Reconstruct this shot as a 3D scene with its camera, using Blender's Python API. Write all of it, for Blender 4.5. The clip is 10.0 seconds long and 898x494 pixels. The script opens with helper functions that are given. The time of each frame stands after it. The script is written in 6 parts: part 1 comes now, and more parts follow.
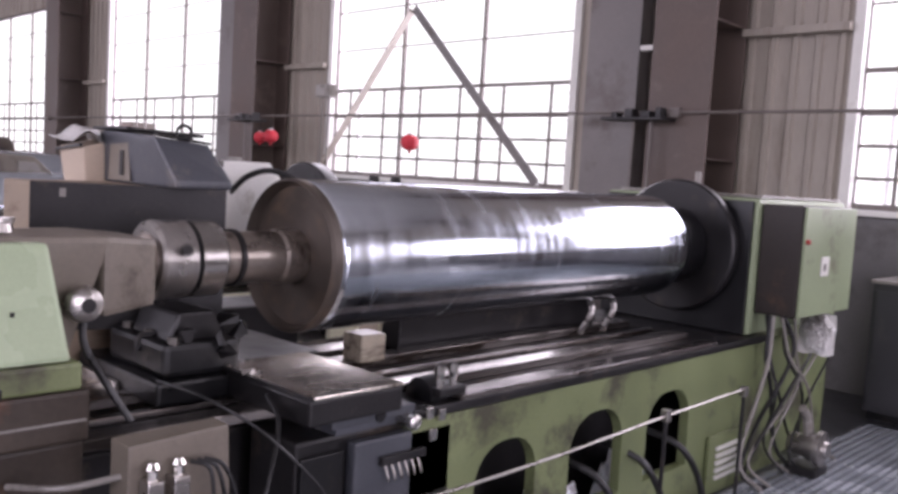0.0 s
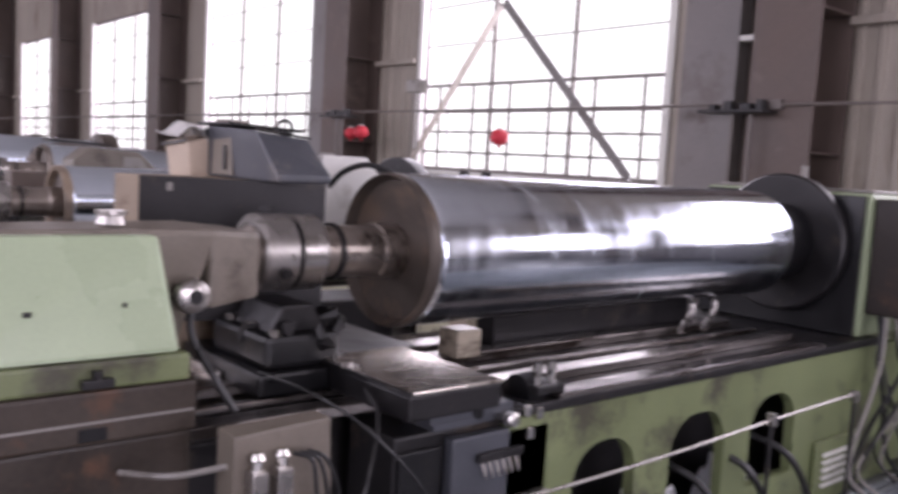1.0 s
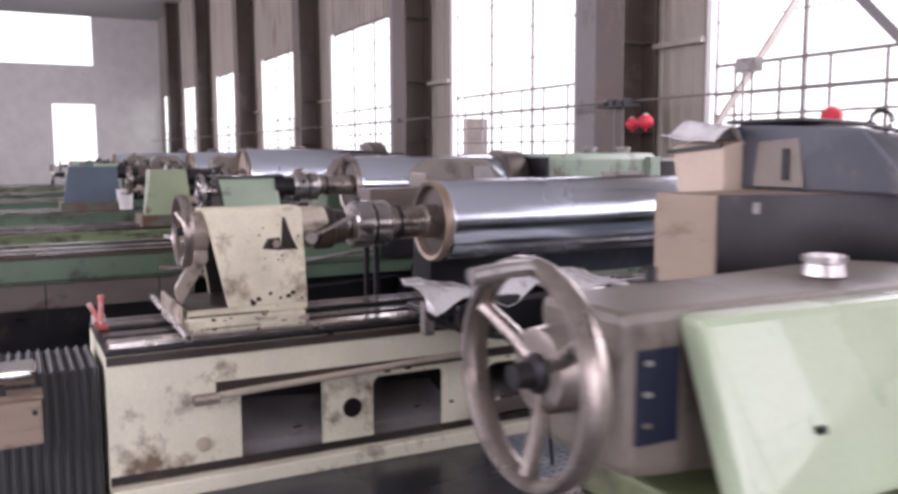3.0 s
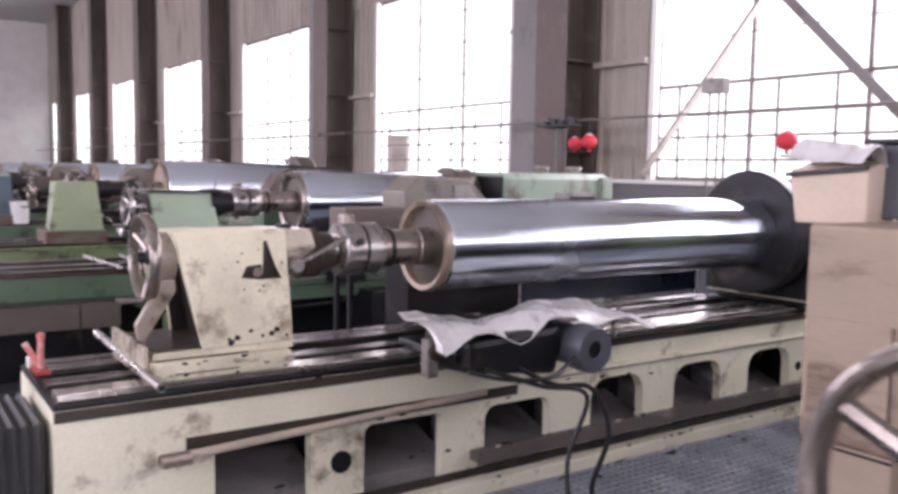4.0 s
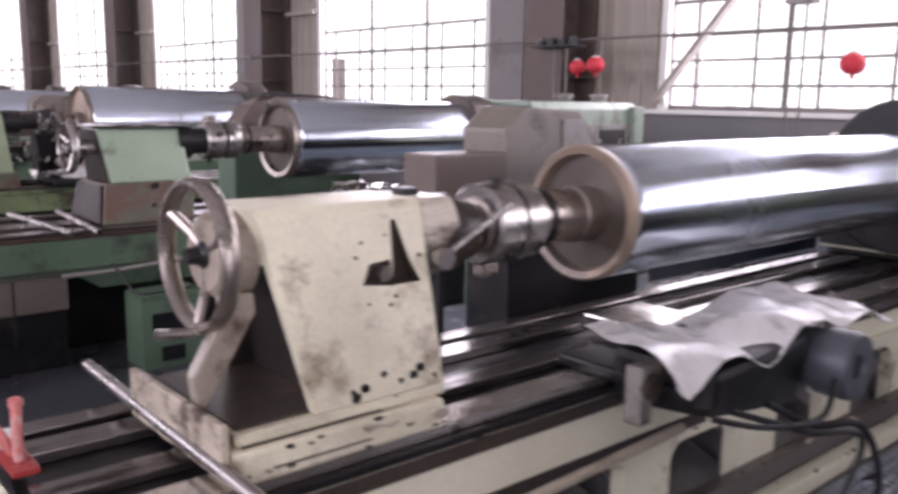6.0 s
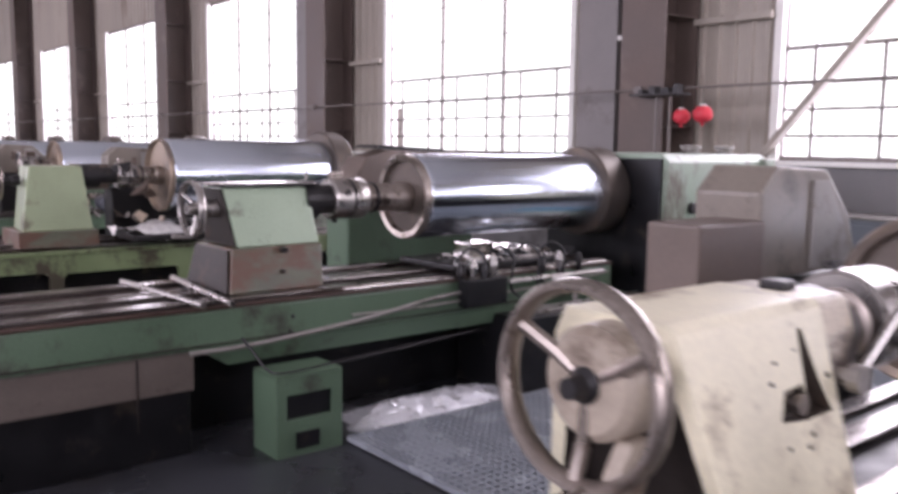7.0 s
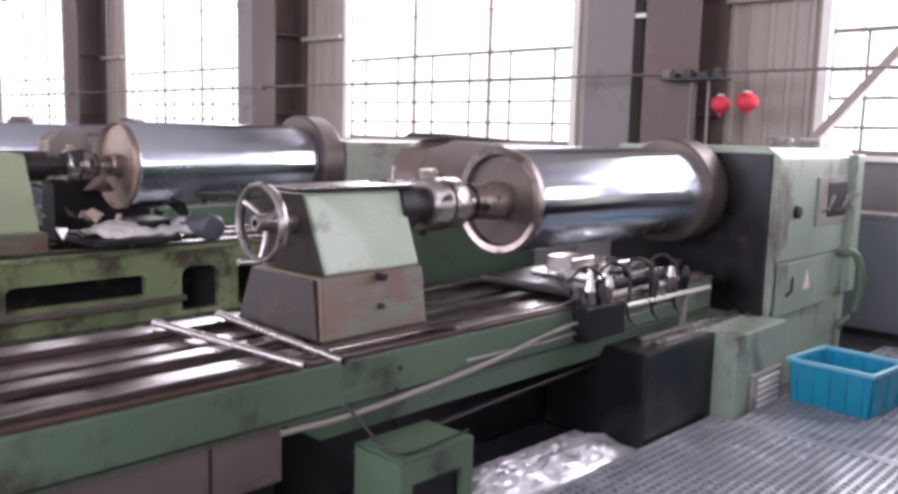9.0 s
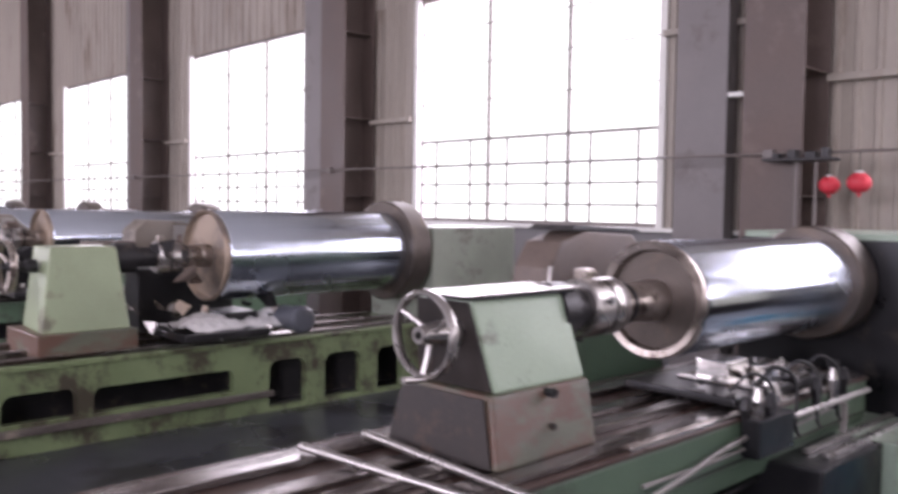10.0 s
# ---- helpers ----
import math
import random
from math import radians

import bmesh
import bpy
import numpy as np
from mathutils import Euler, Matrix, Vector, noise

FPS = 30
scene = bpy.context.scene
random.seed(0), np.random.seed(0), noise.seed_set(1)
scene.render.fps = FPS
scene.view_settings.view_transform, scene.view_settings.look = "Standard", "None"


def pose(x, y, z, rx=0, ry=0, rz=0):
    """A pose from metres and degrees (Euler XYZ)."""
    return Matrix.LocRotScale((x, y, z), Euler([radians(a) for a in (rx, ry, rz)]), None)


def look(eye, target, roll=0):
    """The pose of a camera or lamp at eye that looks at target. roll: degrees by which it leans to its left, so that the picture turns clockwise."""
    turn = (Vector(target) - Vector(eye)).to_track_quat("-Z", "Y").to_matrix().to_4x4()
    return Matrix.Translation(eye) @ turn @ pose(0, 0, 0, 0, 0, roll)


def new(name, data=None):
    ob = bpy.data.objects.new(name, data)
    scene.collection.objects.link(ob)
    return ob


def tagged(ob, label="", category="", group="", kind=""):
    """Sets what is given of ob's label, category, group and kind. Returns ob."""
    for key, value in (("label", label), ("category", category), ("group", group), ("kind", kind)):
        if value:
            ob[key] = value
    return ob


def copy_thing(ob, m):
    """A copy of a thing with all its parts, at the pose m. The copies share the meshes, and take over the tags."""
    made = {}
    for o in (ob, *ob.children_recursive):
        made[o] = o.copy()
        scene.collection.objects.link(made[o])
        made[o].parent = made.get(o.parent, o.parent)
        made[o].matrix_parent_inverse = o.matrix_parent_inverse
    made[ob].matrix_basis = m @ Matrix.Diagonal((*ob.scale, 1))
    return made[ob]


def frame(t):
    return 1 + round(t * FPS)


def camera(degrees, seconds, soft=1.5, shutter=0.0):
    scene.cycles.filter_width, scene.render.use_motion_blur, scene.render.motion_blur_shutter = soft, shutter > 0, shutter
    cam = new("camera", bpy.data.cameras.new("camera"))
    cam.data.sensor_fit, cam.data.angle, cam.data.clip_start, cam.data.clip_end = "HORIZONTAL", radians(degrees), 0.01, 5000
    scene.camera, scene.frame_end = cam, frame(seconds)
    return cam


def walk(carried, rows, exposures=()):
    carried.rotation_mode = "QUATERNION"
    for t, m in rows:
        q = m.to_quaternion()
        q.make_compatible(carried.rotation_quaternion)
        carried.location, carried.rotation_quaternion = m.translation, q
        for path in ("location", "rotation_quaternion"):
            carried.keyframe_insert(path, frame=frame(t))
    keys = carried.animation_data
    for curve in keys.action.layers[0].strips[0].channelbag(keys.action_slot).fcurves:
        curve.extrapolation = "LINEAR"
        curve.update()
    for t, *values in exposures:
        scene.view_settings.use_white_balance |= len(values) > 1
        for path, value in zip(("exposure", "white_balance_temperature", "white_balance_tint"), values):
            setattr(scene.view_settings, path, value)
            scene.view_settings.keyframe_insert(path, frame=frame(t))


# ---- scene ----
import mathutils.bvhtree

cam = camera(55.5, 10.0, 3.2, 0.5)
PATH = [
    (0, (0.392, -0.255, 1.623), (-0.989, 1.182, 1.457), 3.5),
    (0.5, (0.392, -0.25, 1.624), (-1.02, 1.155, 1.443), 3.5),
    (0.8, (0.364, -0.25, 1.615), (-1.1, 1.101, 1.429), 3.5),
    (1, (0.33, -0.262, 1.614), (-1.185, 1.03, 1.426), 3.4),
    (1.2, (0.285, -0.289, 1.626), (-1.292, 0.922, 1.436), 3.3),
    (1.5, (0.183, -0.358, 1.648), (-1.497, 0.71, 1.459), 3.1),
    (1.7, (0.074, -0.44, 1.656), (-1.642, 0.574, 1.472), 2.7),
    (2, (-0.13, -0.575, 1.658), (-1.867, 0.399, 1.472), 1.9),
    (2.2, (-0.283, -0.638, 1.649), (-2.033, 0.312, 1.462), 1.3),
    (2.5, (-0.532, -0.716, 1.631), (-2.298, 0.2, 1.428), 0.3),
    (2.7, (-0.716, -0.755, 1.638), (-2.491, 0.139, 1.416), -0.1),
    (3.8, (-1.565, -1.044, 1.636), (-3.241, 0.032, 1.45), 0.4),
    (4, (-1.715, -1.027, 1.631), (-3.359, 0.097, 1.452), 1),
    (4.2, (-1.886, -1.035, 1.625), (-3.493, 0.139, 1.443), 1.7),
    (4.5, (-2.148, -1.047, 1.617), (-3.689, 0.211, 1.412), 2.5),
    (4.7, (-2.318, -1.041, 1.612), (-3.826, 0.255, 1.392), 2.5),
    (5, (-2.575, -1.018, 1.607), (-4.051, 0.308, 1.358), 2.3),
    (5.2, (-2.752, -0.987, 1.609), (-4.216, 0.35, 1.345), 2.3),
    (5.5, (-3.025, -0.939, 1.615), (-4.484, 0.397, 1.323), 2.2),
    (5.7, (-3.212, -0.928, 1.617), (-4.678, 0.398, 1.318), 1.7),
    (6, (-3.501, -0.928, 1.621), (-4.988, 0.365, 1.28), 1),
    (6.2, (-3.712, -0.947, 1.632), (-5.21, 0.327, 1.271), 1.3),
    (7.3, (-4.644, -1.183, 1.655), (-6.176, 0.089, 1.468), 0.6),
    (7.5, (-4.75, -1.173, 1.665), (-6.273, 0.111, 1.492), 0.4),
    (7.8, (-5.036, -1.213, 1.691), (-6.529, 0.106, 1.512), 0.5),
    (8, (-5.236, -1.235, 1.701), (-6.71, 0.103, 1.515), 0.6),
    (8.2, (-5.428, -1.24, 1.693), (-6.89, 0.11, 1.488), 0.7),
    (8.5, (-5.711, -1.23, 1.67), (-7.146, 0.145, 1.442), 0.8),
    (8.7, (-5.892, -1.211, 1.66), (-7.302, 0.182, 1.394), 1.1),
    (9, (-6.154, -1.185, 1.654), (-7.516, 0.255, 1.391), 1.5),
    (9.2, (-6.332, -1.195, 1.663), (-7.673, 0.269, 1.425), 1.3),
    (9.5, (-6.571, -1.228, 1.687), (-7.91, 0.25, 1.535), 0.9),
    (9.7, (-6.671, -1.251, 1.705), (-8.049, 0.192, 1.579), 0.9),
    (10, (-6.785, -1.289, 1.735), (-8.222, 0.099, 1.645), 0.9),
]
walk(cam, [(t, look(eye, target, roll)) for t, eye, target, roll in PATH],
     ((0, -0.22), (1.0, -0.2), (2.5, 0.02), (3.9, 0.34), (4.5, 0.30), (5.5, 0.14), (6.2, 0.12), (7.5, 0.30), (8.5, 0.40), (9.2, 0.40), (10, 0.24)))

# ---- world and light ----
world = bpy.data.worlds.new("overcast")
scene.world = world
world.use_nodes = True
wn = world.node_tree
sky = wn.nodes.new("ShaderNodeTexSky")
sky.sky_type, sky.sun_disc = "NISHITA", False
sky.sun_elevation, sky.sun_rotation = radians(38), radians(20)
sky.air_density, sky.dust_density = 1.0, 4.0
wn.links.new(sky.outputs[0], wn.nodes["Background"].inputs[0])
wn.nodes["Background"].inputs[1].default_value = 0.14

sun = new("sun", bpy.data.lights.new("sun", "SUN"))
sun.data.energy, sun.data.angle, sun.data.color = 1.0, radians(12), (1.0, 0.96, 0.9)
sun.matrix_world = look((20, 40, 30), (0, 0, 0))

BAY, Y_WALL, SILL, HEAD, WIN_W = 7.05, 7.24, 1.55, 4.80, 4.16
WIN_LEFT = [-2.21 - BAY * i for i in range(-1, 8)]  # left edges of the openings
X_END, X_BACK, Y_SOUTH, Z_ROOF = -52.0, 9.5, -9.0, 9.0


def window_light(name, x, y, z, sx, sz, watts, turn, tint=(1.015, 0.91, 1.09)):
    lamp = new(name, bpy.data.lights.new(name, "AREA"))
    lamp.data.shape, lamp.data.size, lamp.data.size_y = "RECTANGLE", sx, sz
    lamp.data.energy, lamp.data.color = watts, tint
    lamp.matrix_world = pose(x, y, z, 90, 0, turn)
    return lamp


for xl in WIN_LEFT[:8]:
    window_light("window_daylight", xl + WIN_W / 2, Y_WALL + 0.55, (SILL + HEAD) / 2 + 0.25, WIN_W + 0.7, HEAD - SILL + 0.9, 410, 180)
for xs in (6.0, -1.0, -8.0, -15.0, -22.0, -36.0):
    window_light("south_window_daylight", xs, Y_SOUTH - 0.3, 4.4, 4.6, 4.0, {6.0: 280, -1.0: 430, -8.0: 450, -15.0: 420, -22.0: 420, -36.0: 1400}[xs], 0)

window_light("gate_daylight", X_BACK + 0.3, 0.0, 2.4, 6.0, 4.4, 600, 90)


# ---- materials ----
def material(name, rgb, rough=0.5, metal=0.0, vary=0.25, scale=3.0, grain=60.0, bump=0.05, stain=None, stain_at=0.62, stain_scale=2.2,
             stain_rough=None, streak=None, coat=0.0, spec=0.5):
    m = bpy.data.materials.new(name)
    m.use_nodes = True
    nt = m.node_tree
    n, l = nt.nodes, nt.links
    b = n["Principled BSDF"]
    co = n.new("ShaderNodeTexCoord")
    mapping = n.new("ShaderNodeMapping")
    l.new(co.outputs["Object"], mapping.inputs[0])
    if streak:
        mapping.inputs["Scale"].default_value = streak
    info = n.new("ShaderNodeObjectInfo")
    shift = n.new("ShaderNodeVectorMath")
    shift.operation = "MULTIPLY_ADD"
    l.new(info.outputs["Random"], shift.inputs[0])
    shift.inputs[1].default_value = (37, 53, 71)
    l.new(mapping.outputs[0], shift.inputs[2])
    big, fine = n.new("ShaderNodeTexNoise"), n.new("ShaderNodeTexNoise")
    big.inputs["Scale"].default_value, big.inputs["Detail"].default_value = scale, 6
    fine.inputs["Scale"].default_value, fine.inputs["Detail"].default_value = grain, 4
    l.new(shift.outputs[0], big.inputs["Vector"])
    l.new(shift.outputs[0], fine.inputs["Vector"])
    add = n.new("ShaderNodeMath")
    add.operation = "MULTIPLY_ADD"
    l.new(fine.outputs[0], add.inputs[0])
    add.inputs[1].default_value = 0.35
    l.new(big.outputs[0], add.inputs[2])
    ramp = n.new("ShaderNodeMapRange")
    ramp.inputs[1].default_value, ramp.inputs[2].default_value = 0.4, 0.95
    ramp.inputs[3].default_value, ramp.inputs[4].default_value = 1 - vary, 1 + vary
    l.new(add.outputs[0], ramp.inputs[0])
    tone = n.new("ShaderNodeVectorMath")
    tone.operation = "SCALE"
    tone.inputs[0].default_value = rgb
    l.new(ramp.outputs[0], tone.inputs["Scale"])
    colour = tone.outputs[0]
    b.inputs["Metallic"].default_value = metal
    rr = n.new("ShaderNodeMapRange")
    rr.inputs[1].default_value, rr.inputs[2].default_value = 0.3, 0.75
    rr.inputs[3].default_value, rr.inputs[4].default_value = max(0.03, rough - 0.12), min(1, rough + 0.12)
    l.new(big.outputs[0], rr.inputs[0])
    l.new(rr.outputs[0], b.inputs["Roughness"])
    if stain:
        spot = n.new("ShaderNodeTexNoise")
        spot.inputs["Scale"].default_value, spot.inputs["Detail"].default_value = stain_scale, 8
        spot.inputs["Roughness"].default_value = 0.68
        l.new(shift.outputs[0], spot.inputs["Vector"])
        cut = n.new("ShaderNodeMapRange")
        cut.inputs[1].default_value, cut.inputs[2].default_value = stain_at - 0.05, stain_at + 0.07
        l.new(spot.outputs[0], cut.inputs[0])
        mix = n.new("ShaderNodeMix")
        mix.data_type = "RGBA"
        l.new(cut.outputs[0], mix.inputs["Factor"])
        l.new(colour, mix.inputs["A"])
        mix.inputs["B"].default_value = (*stain, 1)
        colour = mix.outputs["Result"]
    l.new(colour, b.inputs["Base Color"])
    b.inputs["Coat Weight"].default_value = coat
    b.inputs["Specular IOR Level"].default_value = spec
    if bump:
        bp = n.new("ShaderNodeBump")
        bp.inputs["Strength"].default_value, bp.inputs["Distance"].default_value = bump, 0.01
        l.new(add.outputs[0], bp.inputs["Height"])
        l.new(bp.outputs[0], b.inputs["Normal"])
    return m


def ground_round(m, spread):
    """Grinding marks round the roll: the gloss is sharp round it and drawn out along its axis."""
    n, l = m.node_tree.nodes, m.node_tree.links
    b = n["Principled BSDF"]
    axis = n.new("ShaderNodeCombineXYZ")
    axis.inputs[1].default_value = 1.0
    l.new(axis.outputs[0], b.inputs["Tangent"])
    b.inputs["Anisotropic"].default_value = spread
    return m


DIRT = (0.045, 0.036, 0.028)
M_PALE = material("pale_green_paint", (0.43, 0.52, 0.345), 0.32, 0, 0.12, 2.0, 90, 0.03, (0.24, 0.26, 0.17), 0.66, 3.0, coat=0.25)
M_OLIVE = material("olive_green_paint", (0.185, 0.218, 0.105), 0.42, 0, 0.22, 2.0, 90, 0.06, (0.07, 0.068, 0.045), 0.57, 2.6)
M_CREAM = material("worn_cream_paint", (0.77, 0.75, 0.575), 0.42, 0, 0.2, 1.3, 70, 0.08, (0.19, 0.14, 0.09), 0.60, 2.8)
M_CREAM_OILY = material("yellowed_cream_paint", (0.66, 0.625, 0.46), 0.40, 0, 0.24, 2.6, 70, 0.10, (0.22, 0.17, 0.11), 0.605, 3.4)
M_CASTGREY = material("plain_grey_casting", (0.21, 0.20, 0.195), 0.6, 0, 0.3, 2.4, 60, 0.10, (0.10, 0.09, 0.085), 0.58, 3.0)
M_CREAM_DIRTY = material("oily_cream_paint", (0.50, 0.44, 0.34), 0.40, 0, 0.3, 3.0, 60, 0.10, (0.07, 0.05, 0.038), 0.53, 3.0, streak=(2, 0.5, 2))
M_GREEN = material("machine_green_paint", (0.098, 0.152, 0.098), 0.36, 0, 0.28, 1.2, 80, 0.06, (0.05, 0.055, 0.04), 0.58, 2.6)
M_MINT = material("mint_green_paint", (0.335, 0.425, 0.305), 0.34, 0, 0.18, 2.0, 80, 0.04, (0.12, 0.125, 0.095), 0.62, 3.0, coat=0.2)
M_APPLE = material("apple_green_paint", (0.18, 0.232, 0.115), 0.42, 0, 0.3, 1.6, 80, 0.05, (0.06, 0.052, 0.034), 0.53, 2.4)
M_TEAL = material("blue_grey_paint", (0.075, 0.105, 0.13), 0.45, 0, 0.15, 2.0, 80, 0.04, (0.07, 0.08, 0.08), 0.66)
# Brown for oily rusted parts, and for shade coloured into the tailstock pockets.
M_BROWNED = material("rusty_oiled_and_shaded_paint", (0.048, 0.038, 0.030), 0.42, 0, 0.5, 3.0, 60, 0.2, (0.11, 0.06, 0.037), 0.60, 3.6, spec=0.35)
# Dark iron for oily castings; also colours the shade inside the bed arches.
M_IRON = material("oily_iron_and_deep_shade", (0.021, 0.020, 0.021), 0.42, 0.2, 0.4, 4.0, 70, 0.22, (0.075, 0.06, 0.048), 0.63, 5.0, spec=0.4)
# Black for grease, and for shade painted as plates, gaps and recess backs.
M_BLACK = material("black_grease_and_shade", (0.007, 0.007, 0.008), 0.38, 0, 0.4, 5.0, 60, 0.30, (0.035, 0.028, 0.022), 0.62, 6.0, spec=0.4)
M_RAIL = material("wet_steel_way", (0.30, 0.275, 0.26), 0.24, 0.9, 0.4, 3.0, 60, 0.06, (0.05, 0.036, 0.028), 0.53, 3.0, streak=(4, 0.5, 4))
M_WETPLATE = material("wet_table_steel", (0.74, 0.69, 0.62), 0.24, 0.9, 0.3, 5.0, 60, 0.10, (0.10, 0.075, 0.055), 0.60, 5.0, streak=(2, 1, 1))
M_STEEL = material("worn_steel", (0.40, 0.38, 0.36), 0.30, 0.9, 0.25, 6.0, 80, 0.06, (0.10, 0.08, 0.06), 0.64, 6.0)
M_BRIGHT = material("polished_steel", (0.62, 0.60, 0.57), 0.20, 1.0, 0.12, 6.0, 90, 0.03)
M_CHROME = ground_round(material("chromed_roll_surface", (0.70, 0.765, 0.85), 0.21, 1.0, 0.06, 1.4, 30, 0.003, streak=(1, 0.7, 1)), 0.9)
M_WETROLL = ground_round(material("wet_ground_steel", (0.72, 0.77, 0.84), 0.19, 1.0, 0.06, 2.5, 40, 0.003, (0.62, 0.65, 0.72), 0.66, 3.5, streak=(1.2, 7.0, 1.2)), 0.7)
M_FLANGE = material("raw_flange_steel", (0.105, 0.088, 0.075), 0.45, 0.6, 0.3, 5.0, 90, 0.12, (0.16, 0.12, 0.09), 0.60, 6.0)
M_HOOD = material("dark_grey_hood_paint", (0.078, 0.083, 0.096), 0.42, 0.1, 0.25, 2.4, 70, 0.06, (0.19, 0.17, 0.155), 0.63, 3.4)
M_GREY = material("dull_grey_paint", (0.255, 0.24, 0.22), 0.46, 0, 0.2, 2.4, 70, 0.07, (0.10, 0.085, 0.07), 0.59, 3.6)
M_CARD = material("brown_board", (0.31, 0.245, 0.18), 0.7, 0, 0.15, 3.0, 50, 0.05, (0.16, 0.11, 0.075), 0.59, 1.6, streak=(1, 1, 4))
M_WHITE = material("off_white_paint", (0.72, 0.71, 0.67), 0.45, 0, 0.10, 2.0, 70, 0.03, (0.40, 0.37, 0.32), 0.66, 4.0)
M_CLAD = material("ribbed_sheet_cladding", (0.33, 0.295, 0.25), 0.55, 0, 0.16, 0.7, 30, 0.02, (0.21, 0.17, 0.135), 0.60, 0.9, streak=(2, 2, 0.4))
M_COLUMN = material("column_red_brown_primer", (0.105, 0.078, 0.066), 0.55, 0, 0.25, 1.5, 50, 0.06, (0.17, 0.13, 0.11), 0.63, 1.4)
M_COLUMN_GREY = material("column_grey_paint", (0.18, 0.165, 0.16), 0.5, 0, 0.2, 1.5, 50, 0.04, (0.11, 0.09, 0.08), 0.6, 1.6)
M_FRAME = material("window_frame_paint", (0.15, 0.13, 0.118), 0.5, 0, 0.2, 3.0, 50, 0.02)
M_PLASTER = material("dusty_plaster", (0.52, 0.50, 0.47), 0.8, 0, 0.12, 0.8, 40, 0.08, (0.36, 0.33, 0.30), 0.62, 1.0)
M_FLOOR = material("oily_concrete", (0.045, 0.047, 0.053), 0.32, 0, 0.35, 1.2, 40, 0.10, (0.025, 0.024, 0.024), 0.56, 1.6)
M_GRATE = material("dark_floor_grating", (0.33, 0.355, 0.385), 0.26, 0.15, 0.25, 3.0, 60, 0.05)
M_RUBBER = material("black_cable_rubber", (0.012, 0.012, 0.013), 0.45, 0, 0.2, 5.0, 60, 0.03)
M_RED = material("red_lantern_cloth", (0.56, 0.035, 0.055), 0.6, 0, 0.18, 8.0, 60, 0.06)
M_REDPAINT = material("red_enamel", (0.36, 0.04, 0.035), 0.35, 0, 0.15, 6.0, 60, 0.04)
M_WORNRED = material("rubbed_red_enamel", (0.52, 0.16, 0.14), 0.45, 0, 0.25, 8.0, 60, 0.06, (0.62, 0.50, 0.46), 0.56, 9.0)
M_GUTTER = material("oil_grey_gutter_plate", (0.115, 0.100, 0.088), 0.40, 0.1, 0.35, 2.2, 60, 0.10, (0.33, 0.29, 0.23), 0.60, 4.0, streak=(1, 0.5, 1))
M_BROWNBED = material("brown_grey_oiled_paint", (0.125, 0.105, 0.09), 0.42, 0, 0.3, 1.6, 60, 0.10, (0.06, 0.045, 0.036), 0.58, 2.2, streak=(1, 1, 2))
# Wall grey with its shade coloured in, which also darkens the roll reflections.
M_LOWWALL = material("shade_darkened_wall_grey", (0.17, 0.165, 0.165), 0.6, 0, 0.2, 0.9, 40, 0.06, (0.10, 0.095, 0.09), 0.60, 1.2)
M_RUSTBED = material("rust_brown_bed_top", (0.075, 0.046, 0.036), 0.36, 0.1, 0.4, 3.0, 60, 0.10, (0.025, 0.019, 0.016), 0.56, 3.0, streak=(3, 0.5, 3))
M_RAWTAN = material("rust_tan_roll_end", (0.30, 0.235, 0.175), 0.42, 0.35, 0.3, 3.0, 80, 0.08, (0.15, 0.125, 0.105), 0.54, 2.4)
M_WEB = material("grimy_grey_cream_paint", (0.36, 0.31, 0.245), 0.42, 0, 0.3, 3.0, 60, 0.10, (0.10, 0.07, 0.05), 0.55, 4.0)
M_NAVY = material("dark_blue_sheet", (0.018, 0.026, 0.045), 0.35, 0.1, 0.3, 2.0, 60, 0.05, (0.05, 0.05, 0.06), 0.62, 3.0)
M_CRATE = material("turquoise_plastic", (0.012, 0.26, 0.40), 0.35, 0, 0.15, 3.0, 60, 0.03)
M_SHEET = material("greasy_plastic_sheet", (0.62, 0.61, 0.59), 0.30, 0, 0.2, 4.0, 40, 0.12, (0.28, 0.26, 0.24), 0.60, 6.0)
M_FOIL = material("silver_foil_wrap", (0.84, 0.85, 0.88), 0.32, 0.35, 0.15, 6.0, 50, 0.3)
M_BELLOWS = material("grey_bellows_cloth", (0.065, 0.067, 0.066), 0.7, 0, 0.15, 5.0, 60, 0.05)
M_ROOF = material("roof_sheet", (0.48, 0.47, 0.45), 0.6, 0, 0.1, 0.8, 30, 0.03)
M_BRICK_FAR = material("outdoor_grey_haze", (0.80, 0.80, 0.80), 0.9, 0, 0.08, 0.5, 20, 0.0)
M_LAMPGREEN = material("green_control_box", (0.28, 0.335, 0.205), 0.42, 0, 0.16, 2.0, 70, 0.04, (0.14, 0.135, 0.09), 0.62, 3.0)
M_BLUEGLOW = material("navy_painted_steel", (0.008, 0.012, 0.03), 0.5, 0.0, 0.2, 3.0, 60, 0.05, spec=0.3)

